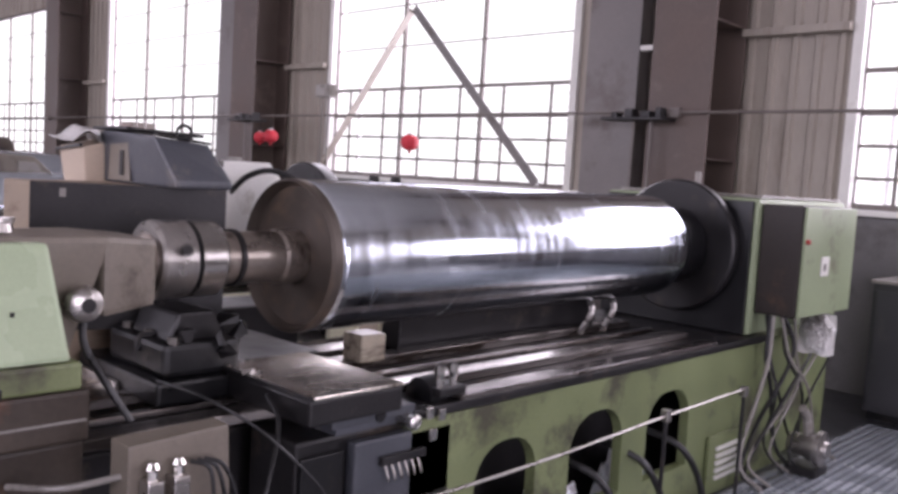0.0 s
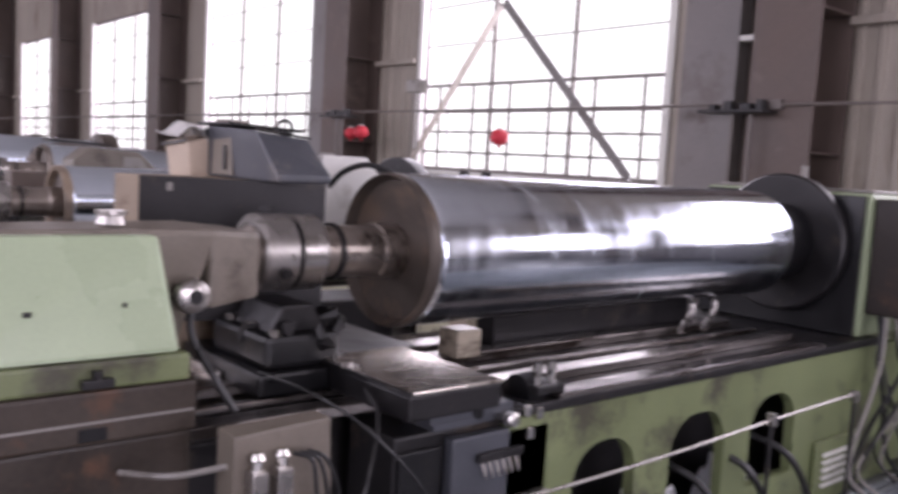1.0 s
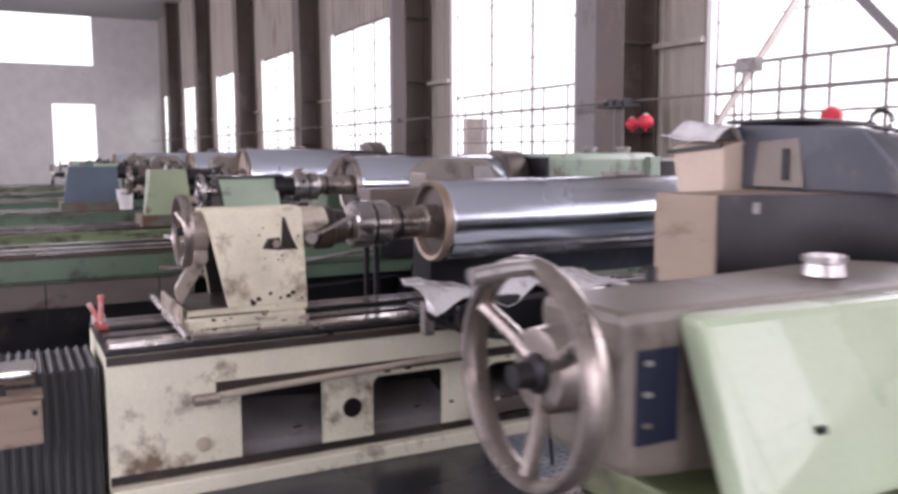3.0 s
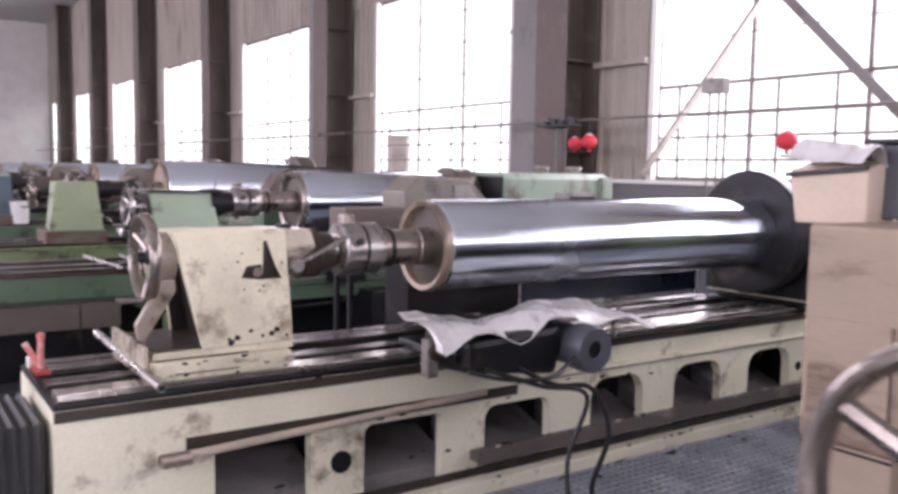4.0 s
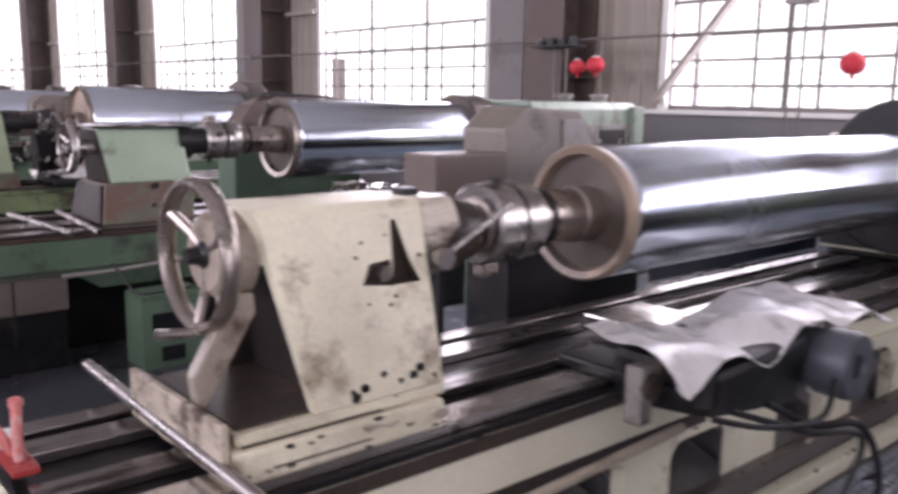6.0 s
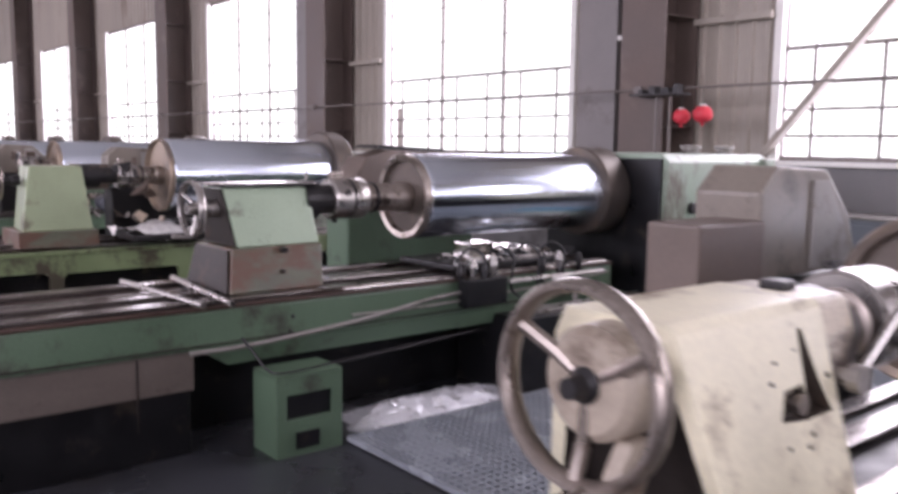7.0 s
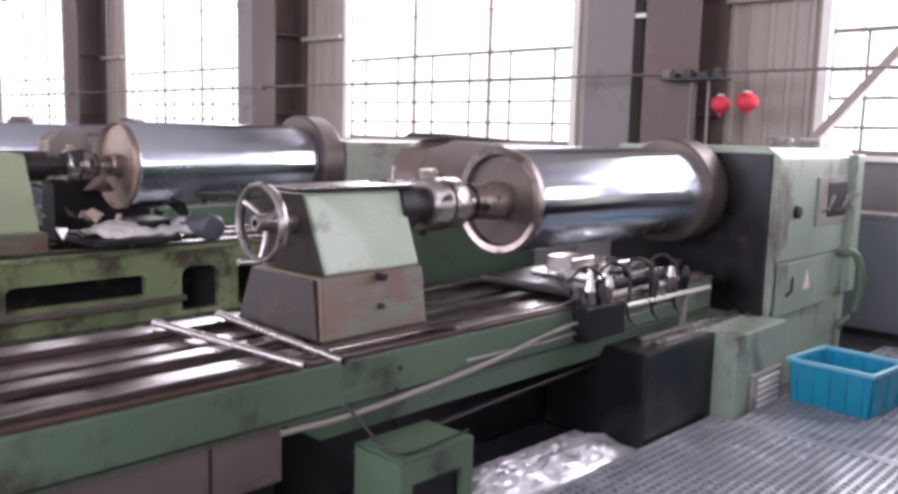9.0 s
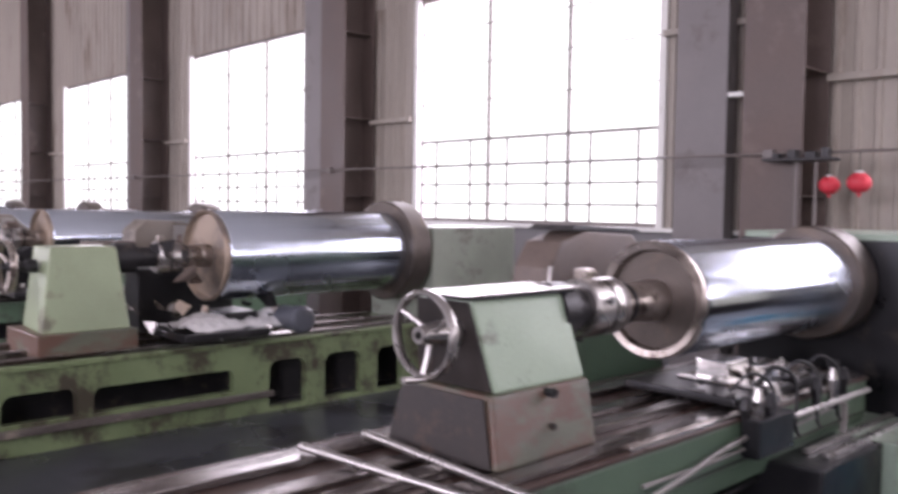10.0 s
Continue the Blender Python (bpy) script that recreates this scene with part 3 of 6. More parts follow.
def roll(name, x, z, y0, y1, r, journal_y, mat, label, rim_mat=None, flange_r=1.0, dog=True, lip=0.84, face_mat=None):
    """A roll between centres: barrel, end flange with rims, stepped journal, clamp."""
    t = thing(name, x, y0, z, label, "steel roll", "rolls on the machines")
    L = y1 - y0
    part("barrel", lathe([(0.045, r * 0.965), (0.05, r * 0.985), (0.06, r), (L - 0.01, r), (L, r * 0.97)], 128), mat, t, smooth=True)
    part("end_flange", lathe([(0.05, 0.07), (0.03, r * 0.5), (0.035, r * (lip - 0.10)), (0.03, r * (lip - 0.04))], 96), face_mat or M_FLANGE, t, "brown raw steel end face", True)
    rim = [(0.03, r * (lip - 0.04)), (-0.005, r * lip), (-0.012, r * 0.97 * flange_r), (0.0, r * 1.005 * flange_r), (0.03, r * 1.005 * flange_r), (0.045, r * 0.965)]
    part("rim", lathe(rim, 96, cap=False), rim_mat or M_FLANGE, t, "turned rim of the roll end", True)
    j = journal_y - y0
    part("journal", lathe([(0.03, 0.098), (j * 0.10, 0.098), (j * 0.12, 0.090), (j * 0.98, 0.088), (j, 0.07)], 48), M_WHEEL, t, "worn steel journal", True)
    part("clamp_ring", lathe([(j * 0.97, 0.075), (j * 0.97, 0.118), (j * 0.95, 0.128), (j * 0.76, 0.128), (j * 0.75, 0.122), (j * 0.75, 0.09)], 48), M_STEEL, t, "round steel clamp ring", True)
    part("clamp_band", lathe([(j * 0.75, 0.09), (j * 0.75, 0.116), (j * 0.725, 0.116), (j * 0.725, 0.09)], 48), M_BLACK, t, "", True)
    part("clamp_sleeve", lathe([(j * 0.725, 0.09), (j * 0.725, 0.126), (j * 0.57, 0.126), (j * 0.55, 0.118), (j * 0.55, 0.09)], 48), M_STEEL, t, "", True)
    part("collar", lathe([(j * 0.44, 0.086), (j * 0.44, 0.098), (j * 0.41, 0.098), (j * 0.41, 0.086)], 40), M_IRON, t, "thin dark collar", True)
    if dog:
        part("dog_arm", box(-0.030, 0.030, j * 0.93, j * 0.80, 0.115, 0.170, 0.012), M_WHEEL, t, "clamp lug")
    for a in (0.3, 2.4, 4.5):
        part("clamp_screw", lathe([(-0.03, 0.014), (0.012, 0.014), (0.012, 0.020), (0.022, 0.020)], 10, "x"), M_IRON, t,
             m=Matrix.Translation((0.128 * math.cos(a), j * 0.85, 0.128 * math.sin(a))) @ Matrix.Rotation(-a, 4, "Y"))
    return t


def faceplate(parent, y, z, r, depth, mat=None, holes=0):
    """The driving plate on the spindle, with dark holes near its edge."""
    f = part("faceplate", lathe([(0.02, 0.10), (0.0, r * 0.9), (0.0, r * 0.97), (0.015, r), (depth - 0.02, r), (depth, r * 0.97), (depth, 0.14), (depth + 0.2, 0.14)], 96), mat or M_IRON, parent,
             "dark round driving faceplate", True, pose(0, y, z))
    for k in range(holes):
        a = 2 * math.pi * k / max(holes, 1) + 0.2
        part("bolt_hole", lathe([(-0.004, 0.014), (0.0, 0.022), (0.006, 0.022)], 14), M_BLACK, f, m=pose(r * 0.84 * math.cos(a), 0, r * 0.84 * math.sin(a)))
    return f


def ways(parent, y0, y1, z, xs, mat=None):
    """Guide ways along the bed: flat and raised bars."""
    for x0, x1, h in xs:
        part("guide_way", box(x0, x1, y0, y1, z, z + h, 0.004), mat or M_RAIL, parent, "wet shining steel guide way")


def cable(name, points, r, mat, label, group="", steps=8):
    c = tagged(new(name), label, "cable", group)
    part("run", tube(sag(points, steps), r, 8), mat, c, smooth=True)
    return c


def carve(ob, cutter, lining=None):
    """Cuts the solid out of a part for good; the cut faces take the lining's material."""
    tool = new("cutter", bpy.data.meshes.new("cutter"))
    bmesh.ops.recalc_face_normals(cutter, faces=cutter.faces)
    tree = mathutils.bvhtree.BVHTree.FromBMesh(cutter)
    cutter.to_mesh(tool.data)
    cutter.free()
    tool.matrix_world = Matrix.Translation(ob.parent.location) @ ob.matrix_basis
    mod = ob.modifiers.new("cut", "BOOLEAN")
    mod.operation, mod.object, mod.solver = "DIFFERENCE", tool, "EXACT"
    graph = bpy.context.evaluated_depsgraph_get()
    graph.update()
    me = bpy.data.meshes.new_from_object(ob.evaluated_get(graph))
    if lining:
        if lining.name not in me.materials:
            me.materials.append(lining)
        slot = me.materials.find(lining.name)
        for p in me.polygons:
            if tree.find_nearest(p.center)[3] < 2e-4:
                p.material_index = slot
    ob.data = me
    ob.modifiers.remove(mod)
    bpy.data.objects.remove(tool)


def sheet_mesh(x0, x1, y0, y1, z, fall, seed, waves=0.03, lobe=0.0):
    """A limp sheet thrown over something: waves, a falling front edge and some thickness."""
    bm = bmesh.new()
    nx, ny = 14, 26
    grid = []
    for i in range(nx + 1):
        row = []
        for j in range(ny + 1):
            u, v = i / nx, j / ny
            x, y = x0 + (x1 - x0) * u, y0 + (y1 - y0) * v
            w = noise.noise(Vector((x * 5, y * 6, seed))) * waves + noise.noise(Vector((x * 13, y * 15, seed + 3))) * waves * 0.35
            edge = max(0, u - 0.55) / 0.45
            w += 0.028 * math.sin(v * 8.2 + seed + 1.2 * u)
            hang = 0.55 + 0.45 * math.sin(v * 9 + seed)
            if lobe:
                hang = (0.15 + 0.85 * (0.5 + 0.5 * math.cos(2 * math.pi * (y - y0 - 0.05) / lobe)) ** 1.5) * max(0.0, 1 - 0.25 * v)
            zz = z + w - fall * edge ** 1.6 * hang - (0.07 * max(0.0, v - 0.55) if lobe else 0)
            row.append(bm.verts.new((x + 0.3 * w - fall * 0.25 * edge, y + 0.02 * math.sin(u * 7 + seed), zz)))
        grid.append(row)
    for i in range(nx):
        for j in range(ny):
            bm.faces.new((grid[i][j], grid[i + 1][j], grid[i + 1][j + 1], grid[i][j + 1]))
    out = bmesh.ops.extrude_face_region(bm, geom=bm.faces[:])
    bmesh.ops.translate(bm, verts=[g for g in out["geom"] if isinstance(g, bmesh.types.BMVert)], vec=(0, 0, -0.004))
    return bm


SPIN = []  # (part, seconds for one turn)



# ---- machine one: pale green grinder ----
X1, Z1 = -2.157, 1.30
m1 = thing("roll_grinder", X1, 0, 0, "pale green roll grinding machine with a long olive bed", "grinding machine", "roll machines")
ARCH1 = [(2.09, 2.46, 0.22, 0.62, 0.16), (2.69, 3.10, 0.22, 0.635, 0.17), (3.31, 3.72, 0.22, 0.635, 0.17)]
part("bed", arched_panel(1.75, 4.95, 0.0, 0.775, ARCH1, 0.45, 0.50), M_OLIVE, m1, "olive green bed wall with arched openings")
part("bed_core", box(-0.50, 0.12, 0.16, 4.9, 0.0, 0.74, 0.01), M_IRON, m1)
part("bed_top", box(-0.55, 0.505, 1.75, 4.6, 0.777, 0.815, 0.008), M_IRON, m1, "black oily bed top")
part("bed_rim", box(0.42, 0.515, 1.98, 3.95, 0.817, 0.838, 0.006), M_RAIL, m1, "wet shining steel edge")
ways(m1, 0.16, 4.0, 0.817, ((0.22, 0.31, 0.035), (0.06, 0.10, 0.02), (-0.16, -0.06, 0.04), (-0.42, -0.30, 0.03)))
louvre = part("vent_panel", box(0.505, 0.525, 3.93, 4.42, 0.0, 0.33, 0.006), M_OLIVE, m1)
for k in range(5):
    part("louvre", box(0.526, 0.538, 4.0, 4.32, 0.085 + 0.040 * k, 0.105 + 0.040 * k, 0.002), M_WHITE, louvre)
# tailstock
ts1 = part("tailstock", hull([(0.16, 0.0, 1.12), (0.16, 0.72, 1.06), (-0.06, 0.0, 1.12), (-0.12, 0.72, 1.06), (0.165, -0.02, 1.39), (0.19, 0.83, 1.395), (-0.06, -0.02, 1.39), (-0.12, 0.83, 1.395)], 0.018),
           M_TAIL, m1, "grey-brown tailstock body")
part("nose_block", hull([(0.19, 0.80, 1.395), (0.19, 0.80, 1.16), (-0.12, 0.80, 1.395), (-0.12, 0.80, 1.16), (0.15, 0.98, 1.38), (0.15, 0.98, 1.18), (-0.11, 0.98, 1.38), (-0.11, 0.98, 1.18)], 0.018), M_TAIL, ts1)
part("cover_plate", prism([(0.317, 0.115, 1.075), (0.317, 0.665, 1.075), (0.235, 0.63, 1.382), (0.215, 0.095, 1.382)], Vector((-0.06, 0, 0)), 0.015), M_PALE, ts1, "pale green slanted cover plate")
part("foot", box(-0.10, 0.325, 0.10, 0.69, 1.0, 1.073, 0.010), M_OLIVE, ts1, "olive green foot")
part("base", box(-0.10, 0.33, 0.095, 0.71, 0.86, 0.998, 0.01), M_BROWNED, ts1, "oily brown base")
part("base_notch", box(0.327, 0.3325, 0.40, 0.47, 0.87, 0.905, 0.002), M_BLACK, ts1)
part("base_seam", box(0.327, 0.334, 0.10, 0.70, 0.915, 0.922, 0.001), M_GREY, ts1)
part("base_skirt", box(-0.08, 0.32, 0.10, 0.70, 0.30, 0.858, 0.01), M_BROWNED, ts1, "oily brown skirt")
part("recess", box(0.10, 0.170, 0.014, 0.098, 1.175, 1.33, 0.003), M_BLUEGLOW, ts1, "dark navy recess")
for zz in (1.21, 1.26, 1.31):
    part("terminal", box(0.171, 0.178, 0.022, 0.036, zz - 0.004, zz + 0.004, 0.001), M_GREY, ts1)
part("bearing_boss", lathe([(-0.098, 0.055), (-0.095, 0.070), (-0.05, 0.074), (-0.045, 0.068), (-0.04, 0.074), (-0.018, 0.076)], 36), M_WHEEL, ts1, "round steel bearing boss", True, pose(0.05, 0, 1.285))
part("grease_nipple", lathe([(1.39, 0.012), (1.415, 0.012), (1.42, 0.006)], 10, "z"), M_IRON, ts1, m=pose(-0.08, 0.25, 0))
part("oil_cup", lathe([(1.395, 0.055), (1.40, 0.062), (1.435, 0.055), (1.44, 0.064), (1.458, 0.064), (1.458, 0.05), (1.42, 0.045)], 32, "z"), M_STEEL, ts1, "round steel oil cup", True, Matrix.Translation((0.06, 0.56, 1.395)) @ Matrix.Scale(0.66, 4) @ Matrix.Translation((0, 0, -1.395)))
part("quill", lathe([(0.95, 0.062), (1.20, 0.062)], 32), M_BRIGHT, ts1, "bright quill", True, pose(0, 0, Z1))
knob = part("clamp_knob", lathe([(0.14, 0.028), (0.23, 0.028), (0.23, 0.046), (0.245, 0.052), (0.27, 0.046), (0.28, 0.025)], 24, "x"), M_STEEL, ts1, "round steel clamp knob", True, pose(0, 0.72, 1.215))
part("knob_bore", lathe([(0.281, 0.020), (0.285, 0.020)], 16, "x"), M_IRON, ts1, m=pose(0, 0.72, 1.215))
part("lug", box(0.336, 0.36, 0.40, 0.48, 1.01, 1.035, 0.004), M_IRON, ts1)
part("lug_bolt", lathe([(1.035, 0.014), (1.055, 0.014)], 6, "z"), M_IRON, ts1, m=pose(0.345, 0.44, 0))
for yy, zz, w in ((0.28, 1.19, 0.03), (0.52, 1.20, 0.014)):
    part("paint_chip", box(0.280, 0.2895, yy, yy + w * 0.6, zz, zz + 0.012, 0), M_IRON, ts1, m=pose(0.002, 0, 0))
handwheel(ts1, -0.115, 1.283, 0.178, None, 0.055, 1)
# headstock and cabinet
hs1 = part("headstock", box(-0.55, 0.46, 4.42, 5.75, 0.82, 1.60, 0.02), M_LAMPGREEN, m1, "olive green headstock housing")
part("top_plate", box(-0.50, 0.44, 4.48, 5.7, 1.602, 1.62, 0.006), M_GREY, hs1)
# Black plate puts the shadow on the headstock's -y end into colour.
part("side_plate", box(-0.53, 0.435, 4.395, 4.417, 0.822, 1.585, 0.004), M_BLACK, hs1, "dark plate over the headstock end")
part("headstock_base", box(-0.55, 0.44, 4.45, 5.75, 0.0, 0.818, 0.015), M_OLIVE, m1)
# Body coloured near black as its shaded side; the door keeps the green.
cab = part("control_cabinet", box(0.465, 0.70, 4.45, 5.24, 0.95, 1.575, 0.012), M_OILSHADE, m1, "light green electric control cabinet")
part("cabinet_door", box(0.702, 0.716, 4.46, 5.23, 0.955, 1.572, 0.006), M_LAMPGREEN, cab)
part("label_plate", box(0.715, 0.722, 4.72, 4.83, 1.18, 1.29, 0.002), M_WHITE, cab, "small white label plate")
part("label_mark", box(0.7225, 0.7235, 4.745, 4.785, 1.21, 1.25, 0), M_GREY, cab)
part("push_button", lathe([(0.715, 0.014), (0.735, 0.014), (0.738, 0.010)], 12, "x"), M_REDPAINT, cab, "small red button", m=pose(0, 4.48, 1.38))
part("lamp_post", lathe([(1.62, 0.018), (1.74, 0.018)], 12, "z"), M_GREY, hs1, m=pose(0.0, 4.55, 0))
SPIN.append((faceplate(m1, 4.30, Z1, 0.387, 0.085), 0.9))
part("spindle_nose", lathe([(3.97, 0.17), (4.10, 0.17), (4.12, 0.22), (4.30, 0.22)], 40), M_BLACK, m1, "black oily spindle nose", True, pose(0, 0, Z1))
# cross slide with a wide wet plate
car1 = part("carriage", box(-0.49, 0.54, 1.28, 1.66, 0.842, 0.925, 0.010), M_IRON, m1, "oily black cross slide table")
part("slide_wing", box(-0.49, 0.10, 1.02, 1.279, 0.842, 0.918, 0.012), M_BLACK, car1, "black greasy slide wing")
part("table_rim", box(-0.49, 0.548, 1.272, 1.29, 0.926, 0.938, 0.003), M_IRON, car1)
part("wet_plate", box(0.0, 0.545, 1.292, 1.66, 0.926, 0.936, 0.003), M_WETPLATE, car1, "wet shining steel plate")
part("back_table", box(-0.49, 0.0, 1.292, 1.72, 0.926, 0.934, 0.003), M_BLACK, car1, "grease-covered back of the table")
part("dovetail", box(0.30, 0.50, 1.40, 1.76, 0.805, 0.840, 0.006), M_HOOD, car1, "blue-grey stepped dovetail")
part("dovetail_step", box(0.30, 0.47, 1.44, 1.84, 0.77, 0.803, 0.006), M_HOOD, car1)
part("dovetail_bore", lathe([(0.501, 0.022), (0.505, 0.022)], 18, "x"), M_BLACK, car1, m=pose(0, 1.60, 0.822))
part("way_roller", lathe([(1.86, 0.03), (1.87, 0.065), (1.95, 0.068), (1.96, 0.03)], 28), M_BLACK, car1, "black round way wiper", True, pose(0.40, 0, 0.83))
rngw = random.Random(61)
for k in range(46):
    # chips scattered over the dark half of the table; bright ones imitate wet glints
    xx, yy, q = rngw.uniform(-0.42, 0.06), rngw.uniform(1.29, 1.40), rngw.uniform(0.004, 0.010)
    part("swarf", hull([(xx + q * rngw.uniform(-1.5, 1.5), yy + q * rngw.uniform(-1.5, 1.5), 0.936 + q * c) for c in (0, 0, 0, 0.6, 0.9, 1.0)], 0), M_BRIGHT if k % 3 == 0 else M_IRON, car1)
part("drip_tray", box(-0.56, -0.16, 1.0, 1.018, 0.842, 0.875, 0.003), M_STEEL, car1)
part("wet_pan", box(-0.56, -0.14, 0.80, 0.998, 0.842, 0.853, 0.003), M_WETPLATE, car1, "wet shining chip pan")
part("rest_block", box(-0.34, 0.06, 1.06, 1.34, 0.919, 1.03, 0.02), M_BLACK, car1, "black oily rest block")
rng6 = random.Random(8)
for k in range(22):
    # grease-caked lumps, nuts and wipers heaped round the rest
    xx, yy, zz, s = rng6.uniform(-0.36, 0.10), rng6.uniform(1.03, 1.42), rng6.uniform(0.93, 1.05), rng6.uniform(0.025, 0.06)
    part("rest_fitting", hull([(xx + s * rng6.uniform(-1, 1), yy + s * rng6.uniform(-1, 1), max(0.919, zz + s * rng6.uniform(-1, 1))) for q in range(9)], 0.003), (M_BLACK, M_IRON, M_BLACK, M_IRON, M_STEEL)[k % 5], car1)
part("rest_jaw", prism_x([(1.10, 1.02), (1.32, 1.02), (1.27, 1.12), (1.14, 1.12)], -0.26, 0.0, 0.012), M_IRON, car1)
for k in range(5):
    part("clamp_nut", lathe([(1.02, 0.018), (1.05, 0.018)], 6, "z"), M_STEEL, car1, m=pose(-0.28 + 0.08 * k, 1.10 + 0.03 * (k % 2), 0))
part("apron", box(0.20, 0.45, 1.30, 1.97, 0.0, 0.768, 0.012), M_IRON, m1, "black oily apron")
rng1 = random.Random(12)
for k in range(34):
    # swarf, nuts and clips lying along the edge of the table
    u = rng1.random()
    xx, yy, s = -0.45 + 0.70 * u, 1.285 + 0.03 * rng1.random(), 0.006 + 0.010 * rng1.random()
    part("swarf", hull([(xx + s * rng1.uniform(-1, 1), yy + s * rng1.uniform(-1.6, 1.6), 0.936 + s * q) for q in (0.0, 0.0, 0.0, 0.6, 1.2, 1.4)], 0), M_STEEL if k % 3 else M_IRON, car1)
part("screw_end", lathe([(0.44, 0.026), (0.55, 0.026), (0.555, 0.018)], 14, "x"), M_BRIGHT, car1, "", True, pose(0, 1.72, 0.79))
part("apron_step", box(0.452, 0.50, 1.50, 1.95, 0.30, 0.745, 0.010), M_HOOD, m1, "dark grey apron panel")
part("apron_recess", box(0.452, 0.47, 1.31, 1.48, 0.30, 0.72, 0.008), M_BLACK, m1)
part("oil_manifold", box(0.502, 0.525, 1.60, 1.80, 0.655, 0.685, 0.004), M_IRON, m1, "oil manifold with thin pipes")
for k in range(6):
    part("oil_pipe", tube(sag([(0.52, 1.615 + 0.03 * k, 0.655), (0.535, 1.617 + 0.03 * k, 0.62), (0.525, 1.63 + 0.03 * k, 0.60)]), 0.004, 6), M_STEEL, m1)
for zz in (0.47, 0.50):
    part("drip_edge", box(0.502, 0.53, 1.54, 1.93, zz, zz + 0.008, 0.002), M_STEEL, m1)
for yy, zz in ((1.80, 0.80), (1.86, 0.785), (1.82, 0.72)):
    part("wet_fitting", box(0.47, 0.52, yy, yy + 0.035, zz - 0.022, zz + 0.022, 0.006), M_BRIGHT, m1, "small wet shining fitting")
box1 = part("valve_box", hull([(0.50, 0.69, 0.70), (0.60, 0.69, 0.70), (0.50, 0.98, 0.70), (0.60, 0.98, 0.70), (0.50, 0.69, 0.915), (0.60, 0.69, 0.915), (0.50, 0.98, 0.92), (0.58, 0.98, 0.92)], 0.006), M_TAIL, m1, "grey valve box")
for yy in (0.74, 0.81):
    part("valve", box(0.602, 0.65, yy - 0.022, yy + 0.022, 0.72, 0.83, 0.005), M_STEEL, box1, "small steel valve")
    part("valve_cap", lathe([(0.83, 0.014), (0.855, 0.014), (0.86, 0.02), (0.875, 0.012)], 10, "z"), M_BRIGHT, box1, m=pose(0.626, yy, 0))
part("valve_pipe", tube(sag([(0.34, 0.50, 0.78), (0.48, 0.58, 0.80), (0.56, 0.70, 0.83)]), 0.009, 8), M_GREY, box1, "", True)
for k in range(3):
    part("valve_hose", tube(sag([(0.63, 0.84 + 0.02 * k, 0.86), (0.66, 0.88 + 0.02 * k, 0.84), (0.66, 0.90 + 0.03 * k, 0.74), (0.60, 0.98, 0.66 - 0.03 * k)]), 0.006, 8), M_RUBBER, box1, "", True)
for yy in (1.90, 1.97):
    part("fitting", lathe([(0.838, 0.012), (0.90, 0.014), (0.92, 0.02), (0.95, 0.02)], 10, "z"), M_BRIGHT, m1, m=pose(0.47, yy, 0))
part("fitting_block", box(0.36, 0.50, 1.88, 2.02, 0.838, 0.87, 0.008), M_IRON, m1)
part("coolant_block", box(-0.14, -0.02, 1.95, 2.08, 0.85, 0.965, 0.01), M_CREAM_DIRTY, m1, "cream coolant block under the roll")
part("coolant_pan", box(-0.30, -0.18, 2.3, 3.8, 0.84, 0.98, 0.01), M_IRON, m1)
for yy in (3.35, 3.55):
    part("steady_arm", tube(sag([(0.05, yy, 0.86), (0.10, yy + 0.02, 0.98), (0.03, yy + 0.06, 1.06)]), 0.016, 8), M_STEEL, m1, "", True)
roll1 = roll("ground_roll", X1, Z1, 1.56, 3.98, 0.279, 1.0, M_WETROLL, "wet ground steel roll turning between centres", M_FLANGE, 1.0, False, 0.95)
SPIN.append((roll1, 0.9))

# grinding head of machine one
gh1 = thing("grinding_head", -2.90, 0, 0, "dark grey grinding head hood beside a brown motor cabinet", "grinding head", "grinding heads")
part("slide", box(-0.20, 0.10, 1.42, 2.1, 0.0, 0.998, 0.02), M_IRON, gh1)
cabinet1 = part("motor_cabinet", hull([(x, y, z) for x, y in ((-0.02, 0.846), (0.222, 0.850), (0.500, 1.445), (-0.02, 1.60)) for z in (1.0, 1.518)], 0.010), M_CARD, gh1, "brown sheet steel motor cabinet")
# The slanting front is near black, unlike the brown body.
part("front_sheet", hull([(x, y, z) for x, y in ((0.228, 0.850), (0.506, 1.443), (0.512, 1.440), (0.234, 0.846)) for z in (1.002, 1.521)], 0.002), M_IRON, cabinet1, "near-black front sheet")
part("cabinet_panel", box(0.0, 0.20, 0.838, 0.845, 1.04, 1.30, 0.003), M_CARD, cabinet1)
part("lower_cabinet", box(-0.018, 0.210, 0.852, 1.40, 0.56, 0.998, 0.010), M_CARD, cabinet1, "brown lower cabinet body")
part("cabinet_seam", box(-0.020, 0.212, 0.8505, 0.8515, 0.985, 0.992, 0), M_IRON, cabinet1)
for lx in (0.0, 0.18):
    for ly in (0.88, 1.36):
        part("cabinet_leg", box(lx - 0.014, lx + 0.014, ly - 0.014, ly + 0.014, 0.0, 0.558, 0.003), M_IRON, cabinet1)
